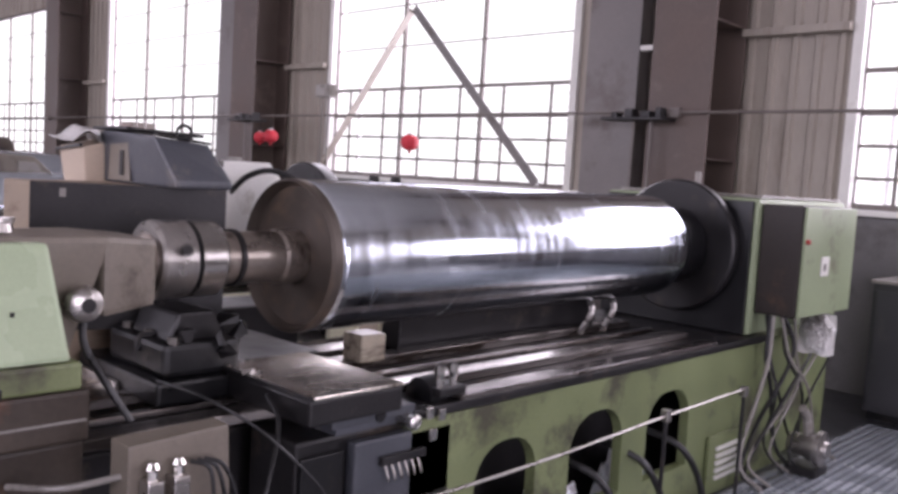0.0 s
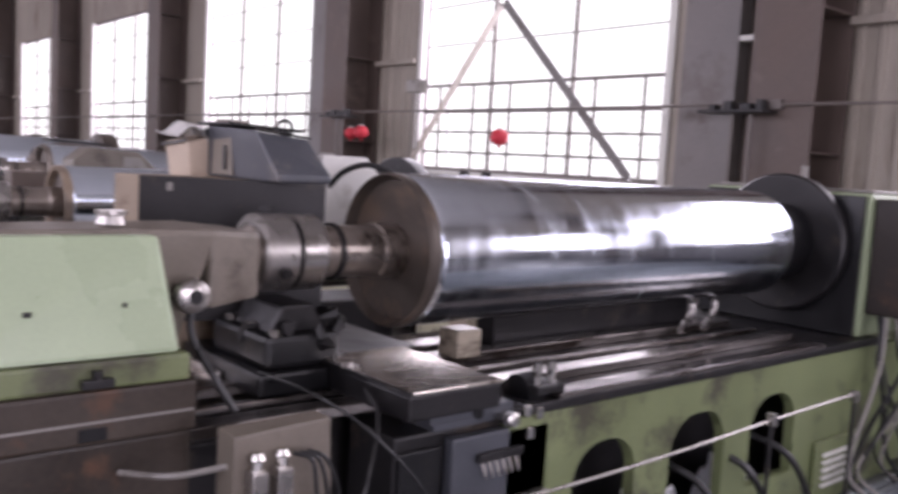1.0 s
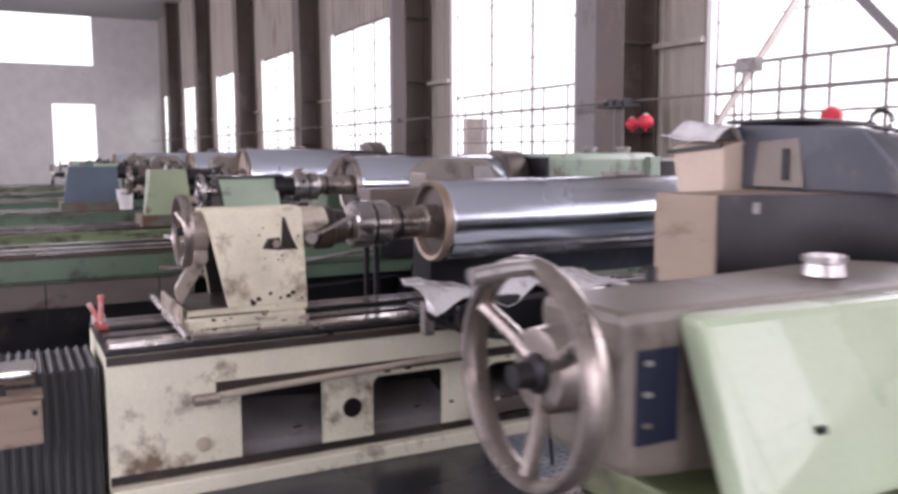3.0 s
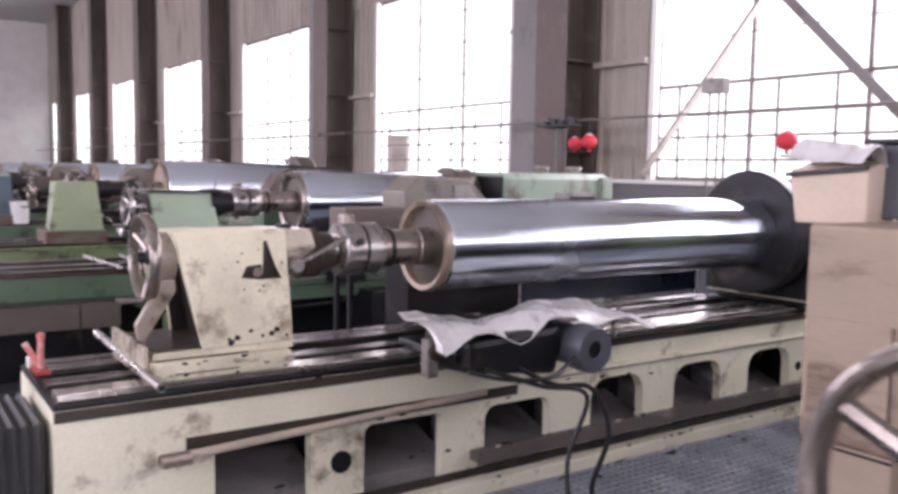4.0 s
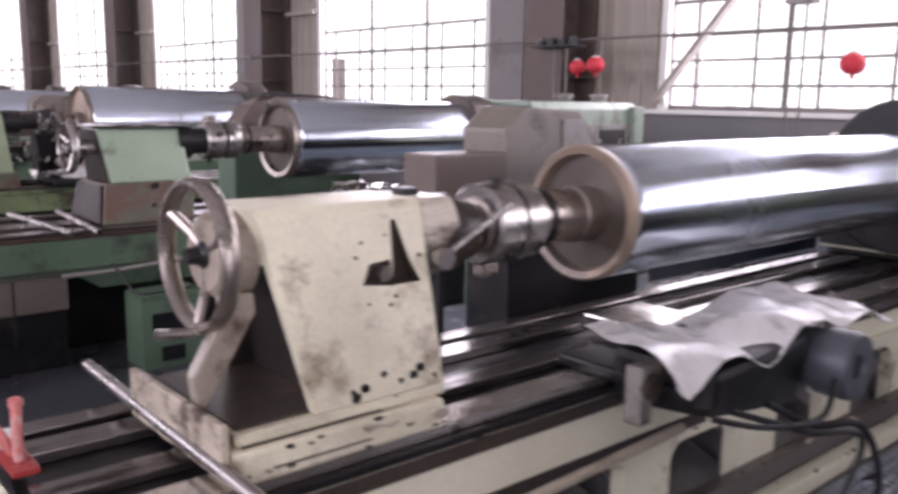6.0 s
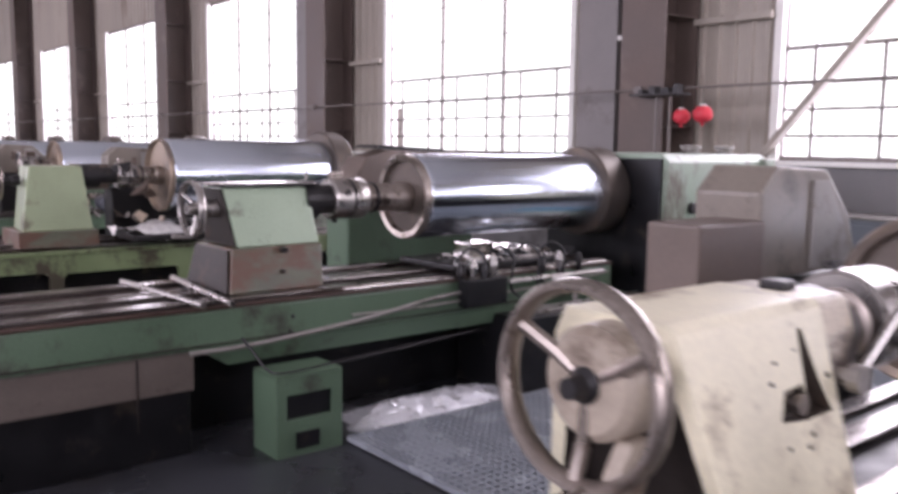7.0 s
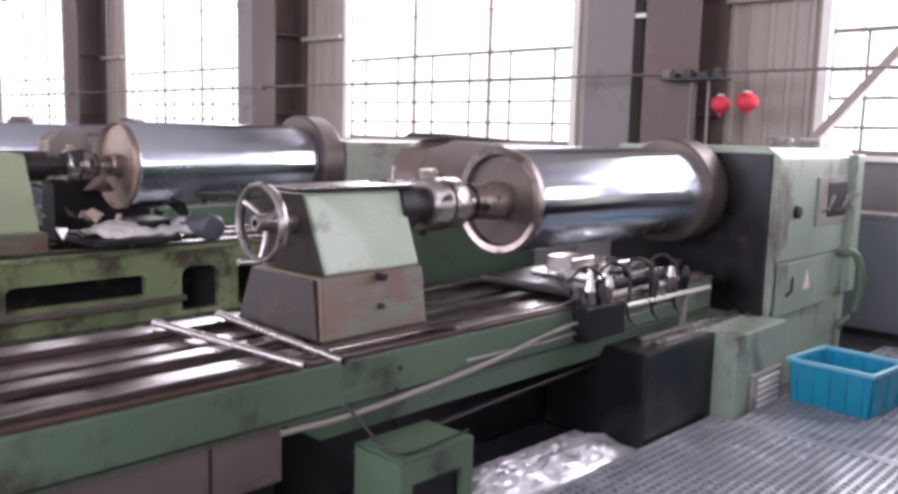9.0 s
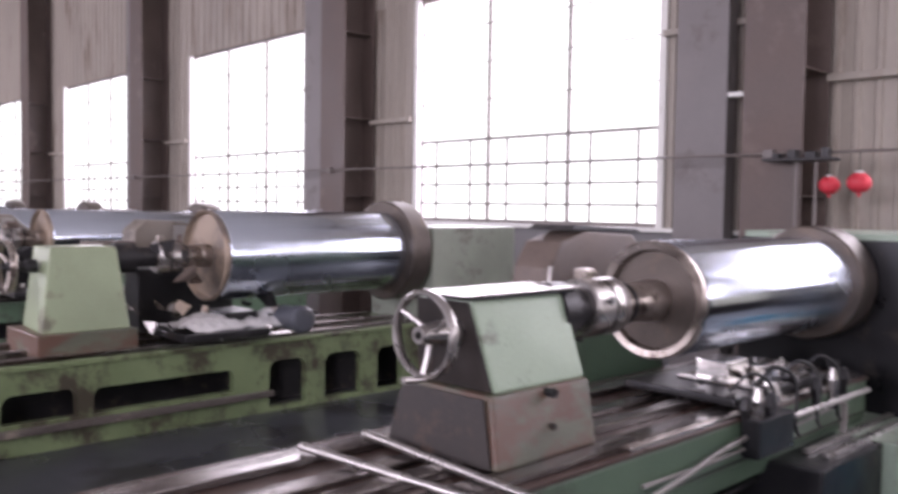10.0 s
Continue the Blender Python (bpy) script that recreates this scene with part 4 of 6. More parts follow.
part("sheet_notice", hull([(x, y, z) for x, y in ((0.272, 0.932), (0.281, 0.950), (0.284, 0.948), (0.275, 0.930)) for z in (1.47, 1.50)], 0), M_GREY, cabinet1)
part("hood", hull([(-0.06, 1.235, 1.52), (0.53, 1.228, 1.52), (0.50, 1.47, 1.52), (-0.28, 1.78, 1.52), (-0.28, 1.30, 1.52), (0.53, 1.228, 1.548), (0.50, 1.47, 1.548), (0.385, 1.212, 1.700), (0.345, 1.455, 1.682),
                   (-0.05, 1.225, 1.722), (-0.05, 1.58, 1.70), (-0.28, 1.65, 1.66), (-0.28, 1.28, 1.69)], 0.014), M_HOOD, gh1, "dark grey faceted sheet steel hood")
part("hood_slot_plate", hull([(0.0, 1.222, 1.53), (0.19, 1.221, 1.53), (0.02, 1.219, 1.665), (0.17, 1.218, 1.675), (0.0, 1.226, 1.53), (0.19, 1.226, 1.53), (0.02, 1.224, 1.665), (0.17, 1.224, 1.675)], 0.001), M_TAIL, gh1, "oily brown front plate with a slot")
part("hood_slot", box(0.115, 0.14, 1.213, 1.2175, 1.55, 1.645, 0.001), M_BLACK, gh1)
part("hood_seam", tube([(0.392, 1.212, 1.706), (0.352, 1.458, 1.688)], 0.006, 6), M_IRON, gh1)
part("hood_lid", hull([(-0.27, 1.16, 1.50), (-0.06, 1.16, 1.50), (-0.27, 1.30, 1.50), (-0.06, 1.30, 1.50), (-0.28, 1.14, 1.65), (-0.05, 1.14, 1.65), (-0.28, 1.30, 1.69), (-0.05, 1.30, 1.69)], 0.01), M_TAN, gh1, "tan hinged lid")
part("lid_strap", hull([(-0.285, 1.135, 1.63), (-0.045, 1.135, 1.650), (-0.285, 1.14, 1.642), (-0.045, 1.14, 1.662), (-0.285, 1.128, 1.63), (-0.045, 1.128, 1.650), (-0.285, 1.128, 1.642), (-0.045, 1.128, 1.662)], 0), M_IRON, gh1)
part("lid_cloth", sheet_mesh(-0.29, -0.03, 1.12, 1.34, 1.702, 0.03, 4.0, 0.02), M_SHEET, gh1, "pale rag folded over the lid", True)
part("hood_cap", hull([(-0.10, 1.20, 1.722), (0.20, 1.20, 1.722), (-0.10, 1.56, 1.712), (0.20, 1.52, 1.712), (-0.10, 1.20, 1.734), (0.20, 1.20, 1.734), (-0.10, 1.56, 1.724), (0.20, 1.52, 1.724)], 0.004), M_IRON, gh1)
part("guard_plate", hull([(0.22, 1.58, 1.30), (0.25, 1.58, 1.30), (0.22, 2.10, 1.30), (0.25, 2.10, 1.30), (0.22, 1.58, 1.63), (0.25, 1.58, 1.63), (0.22, 1.80, 1.63), (0.25, 1.80, 1.63)], 0.006), M_WHITE, gh1, "pale guard plate")
part("lifting_eye", tube([(0.33 + 0.02 * math.cos(a), 1.36 + 0.02 * math.cos(a), 1.722 + 0.028 * math.sin(a)) for a in [k * math.pi / 6 for k in range(13)]], 0.007), M_IRON, gh1)
part("eye_base", lathe([(1.690, 0.022), (1.700, 0.022), (1.704, 0.014)], 14, "z"), M_IRON, gh1, m=pose(0.33, 1.36, 0))
cable("coolant_hose", [(-2.66, 1.62, 1.50), (-2.60, 1.66, 1.57), (-2.52, 1.72, 1.60), (-2.44, 1.79, 1.56), (-2.38, 1.84, 1.46), (-2.36, 1.86, 1.36)], 0.012, M_RUBBER, "ribbed black coolant hose")

# ---- machine two: cream ----
X2, Z2 = -5.423, 1.24
m2 = thing("roll_grinder", X2, 0, 0, "worn cream roll machine with an arched cast bed", "grinding machine", "roll machines")
ARCH2 = [(0.14, 0.58, 0.03, 0.455, 0.02), (0.85, 1.29, 0.03, 0.44, 0.05), (1.55, 1.99, 0.03, 0.43, 0.07), (2.29, 2.71, 0.03, 0.475, 0.12), (2.98, 3.42, 0.03, 0.475, 0.12), (3.69, 4.14, 0.03, 0.485, 0.12)]
part("bed", arched_panel(-0.48, 4.40, 0.0, 0.70, ARCH2, 0.23, 0.29), M_CREAM, m2, "worn cream bed wall with square arches")
part("bed_end", box(-0.50, 0.228, -0.48, -0.42, 0.0, 0.70, 0.01), M_CREAM, m2)
# Core coloured near black for the deep shade inside the arches.
part("bed_core", box(-0.50, -0.12, -0.41, 4.39, 0.0, 0.69, 0.01), M_IRON, m2)
for ya, yb, za, zb, r in ARCH2:
    # Sloped grey wedge fills the lower part of each arch.
    part("arch_floor", hull([(0.228, ya - 0.06, 0.004), (0.228, yb + 0.10, 0.004), (0.228, ya - 0.06, 0.17), (0.228, yb + 0.10, 0.15), (-0.118, ya - 0.06, 0.004), (-0.118, yb + 0.10, 0.004), (-0.118, ya - 0.06, 0.32), (-0.118, yb + 0.10, 0.27)], 0.004), M_CASTGREY, m2, "sloped grey wedge inside the arch")
part("bed_top", box(-0.50, 0.30, -0.48, 4.39, 0.702, 0.725, 0.006), M_BLACK, m2, "dark oily bed top")
part("bed_ledge", box(0.292, 0.325, 1.76, 5.0, 0.535, 0.556, 0.006), M_CREAM, m2, "proud cream ledge along the bed")
# Dark strip painted as the shadow that the ledge throws.
part("ledge_shadow_gap", box(0.2915, 0.298, 1.76, 4.39, 0.522, 0.534, 0.001), M_OILSHADE, m2, "painted shadow line below the ledge")
part("bed_foot", box(0.292, 0.375, -0.48, 4.36, 0.0, 0.078, 0.010), M_CREAM, m2, "dirty cream bed foot")
part("oil_seep", box(0.2915, 0.298, -0.478, 4.36, 0.080, 0.122, 0.001), M_OILSHADE, m2, "dark oily groove above the foot")
part("oil_gutter", box(0.299, 0.365, 1.45, 4.36, 0.172, 0.225, 0.008), M_GUTTER, m2, "dark oily gutter along the bed")
part("gutter_lip", box(0.366, 0.374, 1.45, 4.36, 0.160, 0.240, 0.003), M_GUTTER, m2)
rngg = random.Random(17)
for k in range(40):
    # clots of grease and rag fluff along the gutter's lip and the foot
    yy, low, q = rngg.uniform(1.5, 4.3), k % 3 == 0, rngg.uniform(0.008, 0.022)
    xx, zz = (0.372, 0.078) if low else (0.372, 0.238)
    part("grease_clot", hull([(xx + q * rngg.uniform(-1, 0.5), yy + q * rngg.uniform(-1.6, 1.6), zz + q * c) for c in (-0.1, -0.1, 0.0, 0.1, 0.4, 0.6, 0.7)], 0), M_OILSHADE if k % 2 else M_CREAM_DIRTY, m2)
part("port", lathe([(0.285, 0.052), (0.296, 0.052)], 24, "x"), M_BLACK, m2, "round dark port", m=pose(0, 0.73, 0.29))
part("port", lathe([(0.285, 0.030), (0.296, 0.030)], 24, "x"), M_BLACK, m2, "round dark port", m=pose(0, 4.24, 0.33))
part("boss", lathe([(0.285, 0.035), (0.305, 0.035), (0.31, 0.02)], 20, "x"), M_CREAM_DIRTY, m2, m=pose(0, -0.05, 0.22))
part("front_way", box(0.16, 0.27, -0.46, 4.1, 0.727, 0.757, 0.004), M_WETPLATE, m2, "wet shining steel guide way")
ways(m2, -0.46, 4.1, 0.727, ((-0.04, 0.05, 0.025), (-0.30, -0.20, 0.03), (-0.46, -0.38, 0.02)))
part("oily_edge", box(0.2915, 0.300, -0.475, 4.39, 0.655, 0.698, 0.003), M_BROWNED, m2, "oil-brown upper edge of the bed")
part("oil_run", box(0.2915, 0.2945, 0.02, 1.76, 0.468, 0.520, 0.001), M_BROWNED, m2, "oil-brown run below the ledge")
part("feed_rod", tube([(0.36, 0.02, 0.47), (0.36, 1.5, 0.53)], 0.018, 10), M_CREAM_DIRTY, m2)
part("feed_rod_joint", box(0.31, 0.375, -0.10, 0.03, 0.43, 0.475, 0.012), M_CREAM_DIRTY, m2)
ts2 = part("tailstock", hull([(0.262, 0.105, 0.875), (0.262, 0.505, 0.875), (-0.22, 0.105, 0.875), (-0.22, 0.505, 0.875), (0.125, 0.035, 1.335), (0.122, 0.530, 1.335), (0.105, 0.03, 1.355), (0.105, 0.535, 1.355),
                          (-0.12, 0.03, 1.355), (-0.12, 0.535, 1.355), (-0.15, 0.035, 1.30), (-0.15, 0.53, 1.30)], 0.016),
           M_CREAM_OILY, m2, "worn cream tailstock casting")
# Cut faces get dark linings, so shade in pockets and hollow is painted.
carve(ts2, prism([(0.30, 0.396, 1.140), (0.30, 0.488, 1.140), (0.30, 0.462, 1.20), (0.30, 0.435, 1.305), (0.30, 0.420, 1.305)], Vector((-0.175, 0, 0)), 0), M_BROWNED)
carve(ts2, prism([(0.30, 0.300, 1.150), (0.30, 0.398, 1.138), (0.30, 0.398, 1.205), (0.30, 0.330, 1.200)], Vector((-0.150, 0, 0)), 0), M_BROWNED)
carve(ts2, hull([(0.240, 0.00, 0.86), (-0.19, 0.00, 0.86), (0.240, 0.185, 0.86), (-0.19, 0.185, 0.86), (0.122, -0.02, 1.22), (-0.12, -0.02, 1.22), (0.122, 0.10, 1.22), (-0.12, 0.10, 1.22)], 0), M_OILSHADE)
part("pocket_bolt", lathe([(0.12, 0.016), (0.165, 0.016), (0.165, 0.022), (0.182, 0.022)], 6, "x"), M_WHEEL, ts2, "hexagon bolt in the pocket", m=pose(0, 0.372, 1.172))
part("nose_block", hull([(0.122, 0.528, 1.335), (0.10, 0.528, 1.352), (0.118, 0.655, 1.335), (0.10, 0.66, 1.350), (0.125, 0.68, 1.27), (0.165, 0.528, 1.15), (0.14, 0.58, 1.14), (-0.12, 0.528, 1.352), (-0.12, 0.66, 1.350),
                         (-0.14, 0.68, 1.26), (-0.15, 0.528, 1.14), (-0.13, 0.60, 1.12)], 0.016), M_CREAM_DIRTY, ts2, "oil-stained cream nose block")
part("nose", lathe([(0.64, 0.118), (0.72, 0.118), (0.73, 0.10), (0.80, 0.09)], 36), M_BROWNED, ts2, "oily round tailstock nose", True, pose(0, 0, Z2 - 0.01))

part("foot", box(-0.25, 0.262, -0.10, 0.507, 0.842, 0.874, 0.008), M_CREAM_OILY, ts2)
part("foot_floor", box(-0.23, 0.238, -0.09, 0.18, 0.8745, 0.882, 0.003), M_BROWNED, ts2, "dark foot top inside the hollow")
part("web_rib", prism([(0.045, -0.108, 0.884), (0.045, -0.085, 0.884), (0.045, 0.050, 1.100), (0.045, 0.045, 1.150), (0.045, -0.012, 1.150), (0.045, -0.120, 0.965)], Vector((0.040, 0, 0)), 0.008), M_WEB, ts2, "slanting grey web below the handwheel")

rng7 = random.Random(52)
for k in range(7):
    yy, zz, s = rng7.uniform(0.27, 0.50), rng7.uniform(1.09, 1.14) if k % 2 else rng7.uniform(1.20, 1.30), rng7.uniform(0.003, 0.007)
    xx = 0.262 - 0.298 * (zz - 0.875) - 0.003
    part("oil_stain", prism([(xx - 0.30 * s * math.sin(a), yy + s * rng7.uniform(0.7, 1.5) * math.cos(a), zz + s * rng7.uniform(0.6, 1.3) * math.sin(a)) for a in (0, 0.9, 1.8, 2.7, 3.6, 4.5, 5.4)], Vector((0.004, 0, 0.001)), 0), M_BROWNED, ts2)
for k in range(6):
    # oil drops and chips along the lower edge of the casting
    yy, zz, s = rng7.uniform(0.12, 0.50), 0.885 + 0.045 * rng7.random() ** 1.5, rng7.uniform(0.003, 0.010)
    xx = 0.262 - 0.298 * (zz - 0.875) - 0.002
    part("oil_stain", prism([(xx - 0.30 * s * math.sin(a), yy + s * rng7.uniform(0.6, 1.4) * math.cos(a), zz + s * rng7.uniform(0.6, 1.3) * math.sin(a)) for a in (0, 0.9, 1.8, 2.7, 3.6, 4.5, 5.4)], Vector((0.004, 0, 0.001)), 0), M_OILSHADE, ts2)
part("oil_cap", box(-0.03, 0.03, 0.545, 0.60, 1.35, 1.372, 0.006), M_IRON, ts2)
rng5 = random.Random(31)
for k in range(11):
    # black chips where the paint has flaked off the foot
    yy, zz, s = rng5.uniform(-0.09, 0.47), rng5.choice((0.78, 0.825, 0.83, 0.79, 0.862, 0.865)) + rng5.uniform(-0.012, 0.006), rng5.uniform(0.003, 0.007)
    xx = 0.2845 if zz < 0.842 else 0.2615
    part("paint_chip", prism([(xx, yy + s * rng5.uniform(0.8, 3.0) * math.cos(a), zz + s * rng5.uniform(0.5, 1.3) * math.sin(a)) for a in (0, 1.1, 2.2, 3.2, 4.2, 5.2)], Vector((0.002, 0, 0)), 0), M_OILSHADE, ts2)
for k in range(26):
    yy, zz, s = rng5.uniform(-0.42, 3.9), rng5.choice((0.68, 0.50, 0.46, 0.10, 0.25)) + rng5.uniform(-0.02, 0.015), rng5.uniform(0.006, 0.018)
    part("paint_chip", prism([(0.2895, yy + s * rng5.uniform(0.8, 2.6) * math.cos(a), zz + s * rng5.uniform(0.3, 0.8) * math.sin(a)) for a in (0, 1.1, 2.2, 3.2, 4.2, 5.2)], Vector((0.002, 0, 0)), 0), M_OILSHADE, m2)
part("front_foot", box(0.05, 0.285, -0.115, 0.49, 0.76, 0.840, 0.012), M_CREAM_OILY, ts2, "chipped cream front foot")
part("back_foot", box(-0.25, 0.048, -0.115, 0.49, 0.76, 0.840, 0.012), M_CREAM_DIRTY, ts2)
part("joint_grease", box(0.2625, 0.2645, -0.09, 0.30, 0.8405, 0.8475, 0.0008), M_BROWNED, ts2, "black grease in the joint of the foot")
part("joint_grease", box(0.2842, 0.2862, -0.02, 0.26, 0.783, 0.789, 0.0008), M_BROWNED, ts2)
for k in range(9):
    # scabs of oily paint and grease heaped on the front foot
    yy, zz, q = rng5.uniform(0.24, 0.48), rng5.uniform(0.785, 0.835), rng5.uniform(0.012, 0.026)
    part("paint_scab", hull([(0.2845 + 0.004 * c, yy + q * rng5.uniform(-1.7, 1.7), zz + 0.6 * q * rng5.uniform(-1, 1)) for c in (0, 0, 0, 0, 0, 0.6, 0.8, 1.0)], 0), (M_CREAM_OILY, M_CREAM_DIRTY, M_WEB)[k % 3], ts2)
part("end_plate", box(-0.27, 0.262, -0.138, -0.117, 0.775, 0.905, 0.006), M_CREAM_DIRTY, ts2, "oily cream end plate")
for yy, zz in ((0.255, 0.905), (0.225, 0.888), (0.41, 0.91), (0.435, 0.925)):
    part("bolt_hole", lathe([(0.24, 0.013), (0.2645 - 0.298 * (zz - 0.875), 0.013)], 12, "x"), M_BLACK, ts2, m=pose(0, yy, zz))
part("clamp_stud", lathe([(0.08, 0.018), (0.18, 0.018), (0.18, 0.03), (0.21, 0.03)], 16, "x"), M_STEEL, ts2, m=pose(0, 0.555, 1.195))
part("clamp_lever", tube([(0.19, 0.555, 1.195), (0.16, 0.84, 1.32)], 0.010, 8), M_STEEL, ts2)
part("quill", lathe([(0.78, 0.062), (1.0, 0.062)], 32), M_BRIGHT, ts2, "", True, pose(0, 0, Z2))
handwheel(ts2, -0.06, Z2, 0.177)
part("hub_neck", lathe([(-0.045, 0.088), (-0.03, 0.104), (0.05, 0.108)], 32), M_WEB, ts2, "", True, pose(0, 0, Z2))
hs2 = part("headstock", box(-0.55, 0.52, 4.29, 5.9, 0.76, 1.46, 0.02), M_CREAM, m2, "cream headstock housing")
# Dark plate covers the housing's -y end.
part("side_plate", box(-0.54, 0.50, 4.265, 4.288, 0.78, 1.44, 0.006), M_IRON, hs2, "dark plate over the headstock end")
# Added dark block stands for the shade in the open space below.
part("headstock_base", box(-0.55, 0.20, 4.42, 5.9, 0.0, 0.758, 0.015), M_OILSHADE, m2, "dark block painted as shade below the headstock")
part("end_frame", arched_panel(4.395, 4.78, 0.0, 0.70, [(4.44, 4.62, 0.37, 0.53, 0.01)], 0.25, 0.315), M_CREAM, m2, "cream end frame with a niche")
part("niche_cup", lathe([(0.372, 0.02), (0.38, 0.035), (0.42, 0.03), (0.43, 0.015)], 16, "z"), M_GREY, m2, m=pose(0.275, 4.53, 0))
for yy in (4.66, 4.71, 4.76):
    part("frame_pipe", tube([(0.335, yy, 0.10), (0.335, yy, 0.56)], 0.010, 8), M_CREAM_DIRTY, m2)
part("base_door", box(0.316, 0.328, 4.43, 4.63, 0.08, 0.34, 0.005), M_TAN, m2, "tan base door")
part("niche_back", box(0.222, 0.24, 4.42, 4.64, 0.34, 0.55, 0), M_BLACK, m2)
for ya, yb in ((4.31, 4.72), (4.735, 5.12), (5.135, 5.5)):
    d = part("cover_door", box(0.522, 0.536, ya, yb, 0.79, 1.43, 0.006), M_CREAM, hs2)
    part("door_handle", box(0.538, 0.552, ya + 0.24, ya + 0.31, 1.13, 1.19, 0.004), M_IRON, d)
part("switch_lever", tube([(0.54, 5.0, 1.22), (0.58, 5.0, 1.24), (0.59, 5.04, 1.14)], 0.010, 8), M_GREY, hs2)
for yy in (4.95, 5.22):
    part("cap", lathe([(1.46, 0.05), (1.575, 0.05), (1.585, 0.04)], 20, "z"), M_IRON, hs2, "dark round cap", True, pose(-0.20, yy, 0))
part("top_rail", box(-0.4, 0.5, 4.6, 4.64, 1.462, 1.485, 0.004), M_GREY, hs2)
SPIN.append((faceplate(m2, 3.99, Z2, 0.425, 0.15, None, 7), 0.8))
SPIN.append((roll("ground_roll", X2, Z2, 1.34, 4.0, 0.235, 0.83, M_CHROME, "mirror-bright steel roll turning between centres", M_RAWTAN, 1.0, True, 0.87), 0.8))
# carriage with a motor and a draped sheet
part("carriage", box(0.10, 0.60, 1.14, 1.74, 0.758, 0.80, 0.01), M_BLACK, m2, "black oily cross slide")
part("apron", hull([(0.33, 1.14, 0.70), (0.66, 1.18, 0.72), (0.33, 1.72, 0.62), (0.66, 1.70, 0.66), (0.33, 1.14, 0.88), (0.66, 1.18, 0.86), (0.33, 1.78, 0.92), (0.68, 1.72, 0.90)], 0.03), M_BLACK, m2)
part("slide_box", box(-0.05, 0.30, 1.42, 1.78, 0.802, 0.845, 0.01), M_IRON, m2)
part("slide_plate", box(-0.04, 0.29, 1.44, 1.76, 0.847, 0.858, 0.004), M_BRIGHT, m2, "bright slide plate")
for yy in (1.12, 1.17):
    part("gear_wheel", lathe([(0.44, 0.012), (0.445, 0.040), (0.475, 0.040), (0.48, 0.012)], 18, "x"), M_BROWNED, m2, "oily brown gear wheel", m=pose(0.05, yy - 0.02, 0.80 + (yy - 1.12)))
part("apron_bracket", box(0.44, 0.50, 1.06, 1.12, 0.68, 0.86, 0.008), M_GREY, m2)
mot2 = part("feed_motor", lathe([(0.46, 0.085), (0.47, 0.10), (0.66, 0.10), (0.67, 0.115), (0.77, 0.115), (0.79, 0.105), (0.79, 0.045), (0.775, 0.04)], 40, "x"), M_HOOD, m2, "dark grey round feed motor", True, pose(0, 1.83, 0.786))
part("motor_bore", lathe([(0.7755, 0.04), (0.78, 0.04)], 24, "x"), M_BLACK, mot2)
part("motor_tag", box(0.60, 0.68, 1.88, 1.93, 0.64, 0.70, 0.004), M_WHITE, m2)
part("way_cover", box(0.0, 0.22, 1.75, 2.45, 0.765, 0.80, 0.01), M_STEEL, m2)
part("stop_lever", tube([(0.44, 2.30, 0.74), (0.44, 2.30, 0.88), (0.44, 2.34, 0.90)], 0.014, 8), M_STEEL, m2)
part("way_rail", box(0.31, 0.40, 1.75, 4.05, 0.735, 0.765, 0.006), M_RAIL, m2, "wet shining steel guide way")

def sheet(name, x0, x1, y0, y1, z, fall, seed, label, mat, waves=0.03, lobe=0.0):
    return tagged(link(name, sheet_mesh(x0, x1, y0, y1, z, fall, seed, waves, lobe), mat, smooth=True), label, "sheet", "cover sheets")


def loose_tube(x0, y0, z0, x1, y1, z1, r, label):
    t = tagged(new("steel_tube"), label, "tube", "loose tubes")
    a, b = Vector((x0, y0, z0)), Vector((x1, y1, z1))
    d = b - a
    m = Matrix.Translation(a) @ d.to_track_quat("Y", "Z").to_matrix().to_4x4()
    part("tube", lathe([(0, r * 0.75), (0, r), (d.length, r), (d.length, r * 0.75), (d.length - 0.05, r * 0.72)], 20, cap=False), M_STEEL, t, smooth=True, m=m)
    part("bore", lathe([(d.length - 0.06, r * 0.74), (d.length - 0.05, r * 0.74)], 20), M_BLACK, t, m=m)
    part("bore", lathe([(0.04, r * 0.74), (0.05, r * 0.74)], 20), M_BLACK, t, m=m)
    return t


sheet("cover_sheet", -5.10, -4.72, 0.98, 2.35, 0.94, 0.095, 2.0, "crumpled pale plastic sheet over the cross slide", M_SHEET, 0.03, 0.44)
cable("motor_cable", [(-4.74, 1.45, 0.72), (-4.66, 1.6, 0.64), (-4.58, 1.76, 0.62), (-4.54, 1.84, 0.40), (-4.60, 1.80, 0.10), (-4.52, 1.95, 0.02)], 0.013, M_RUBBER, "black cable hanging from the feed motor", "machine cables")
cable("motor_cable", [(-4.74, 1.25, 0.74), (-4.62, 1.48, 0.66), (-4.55, 1.70, 0.60), (-4.58, 1.62, 0.3), (-4.50, 1.58, 0.02)], 0.011, M_RUBBER, "black cable hanging from the feed motor", "machine cables")
cable("motor_cable", [(-4.74, 1.15, 0.74), (-4.66, 1.32, 0.70), (-4.60, 1.52, 0.70), (-4.66, 1.72, 0.76)], 0.010, M_RUBBER, "black cable hanging from the feed motor", "machine cables")
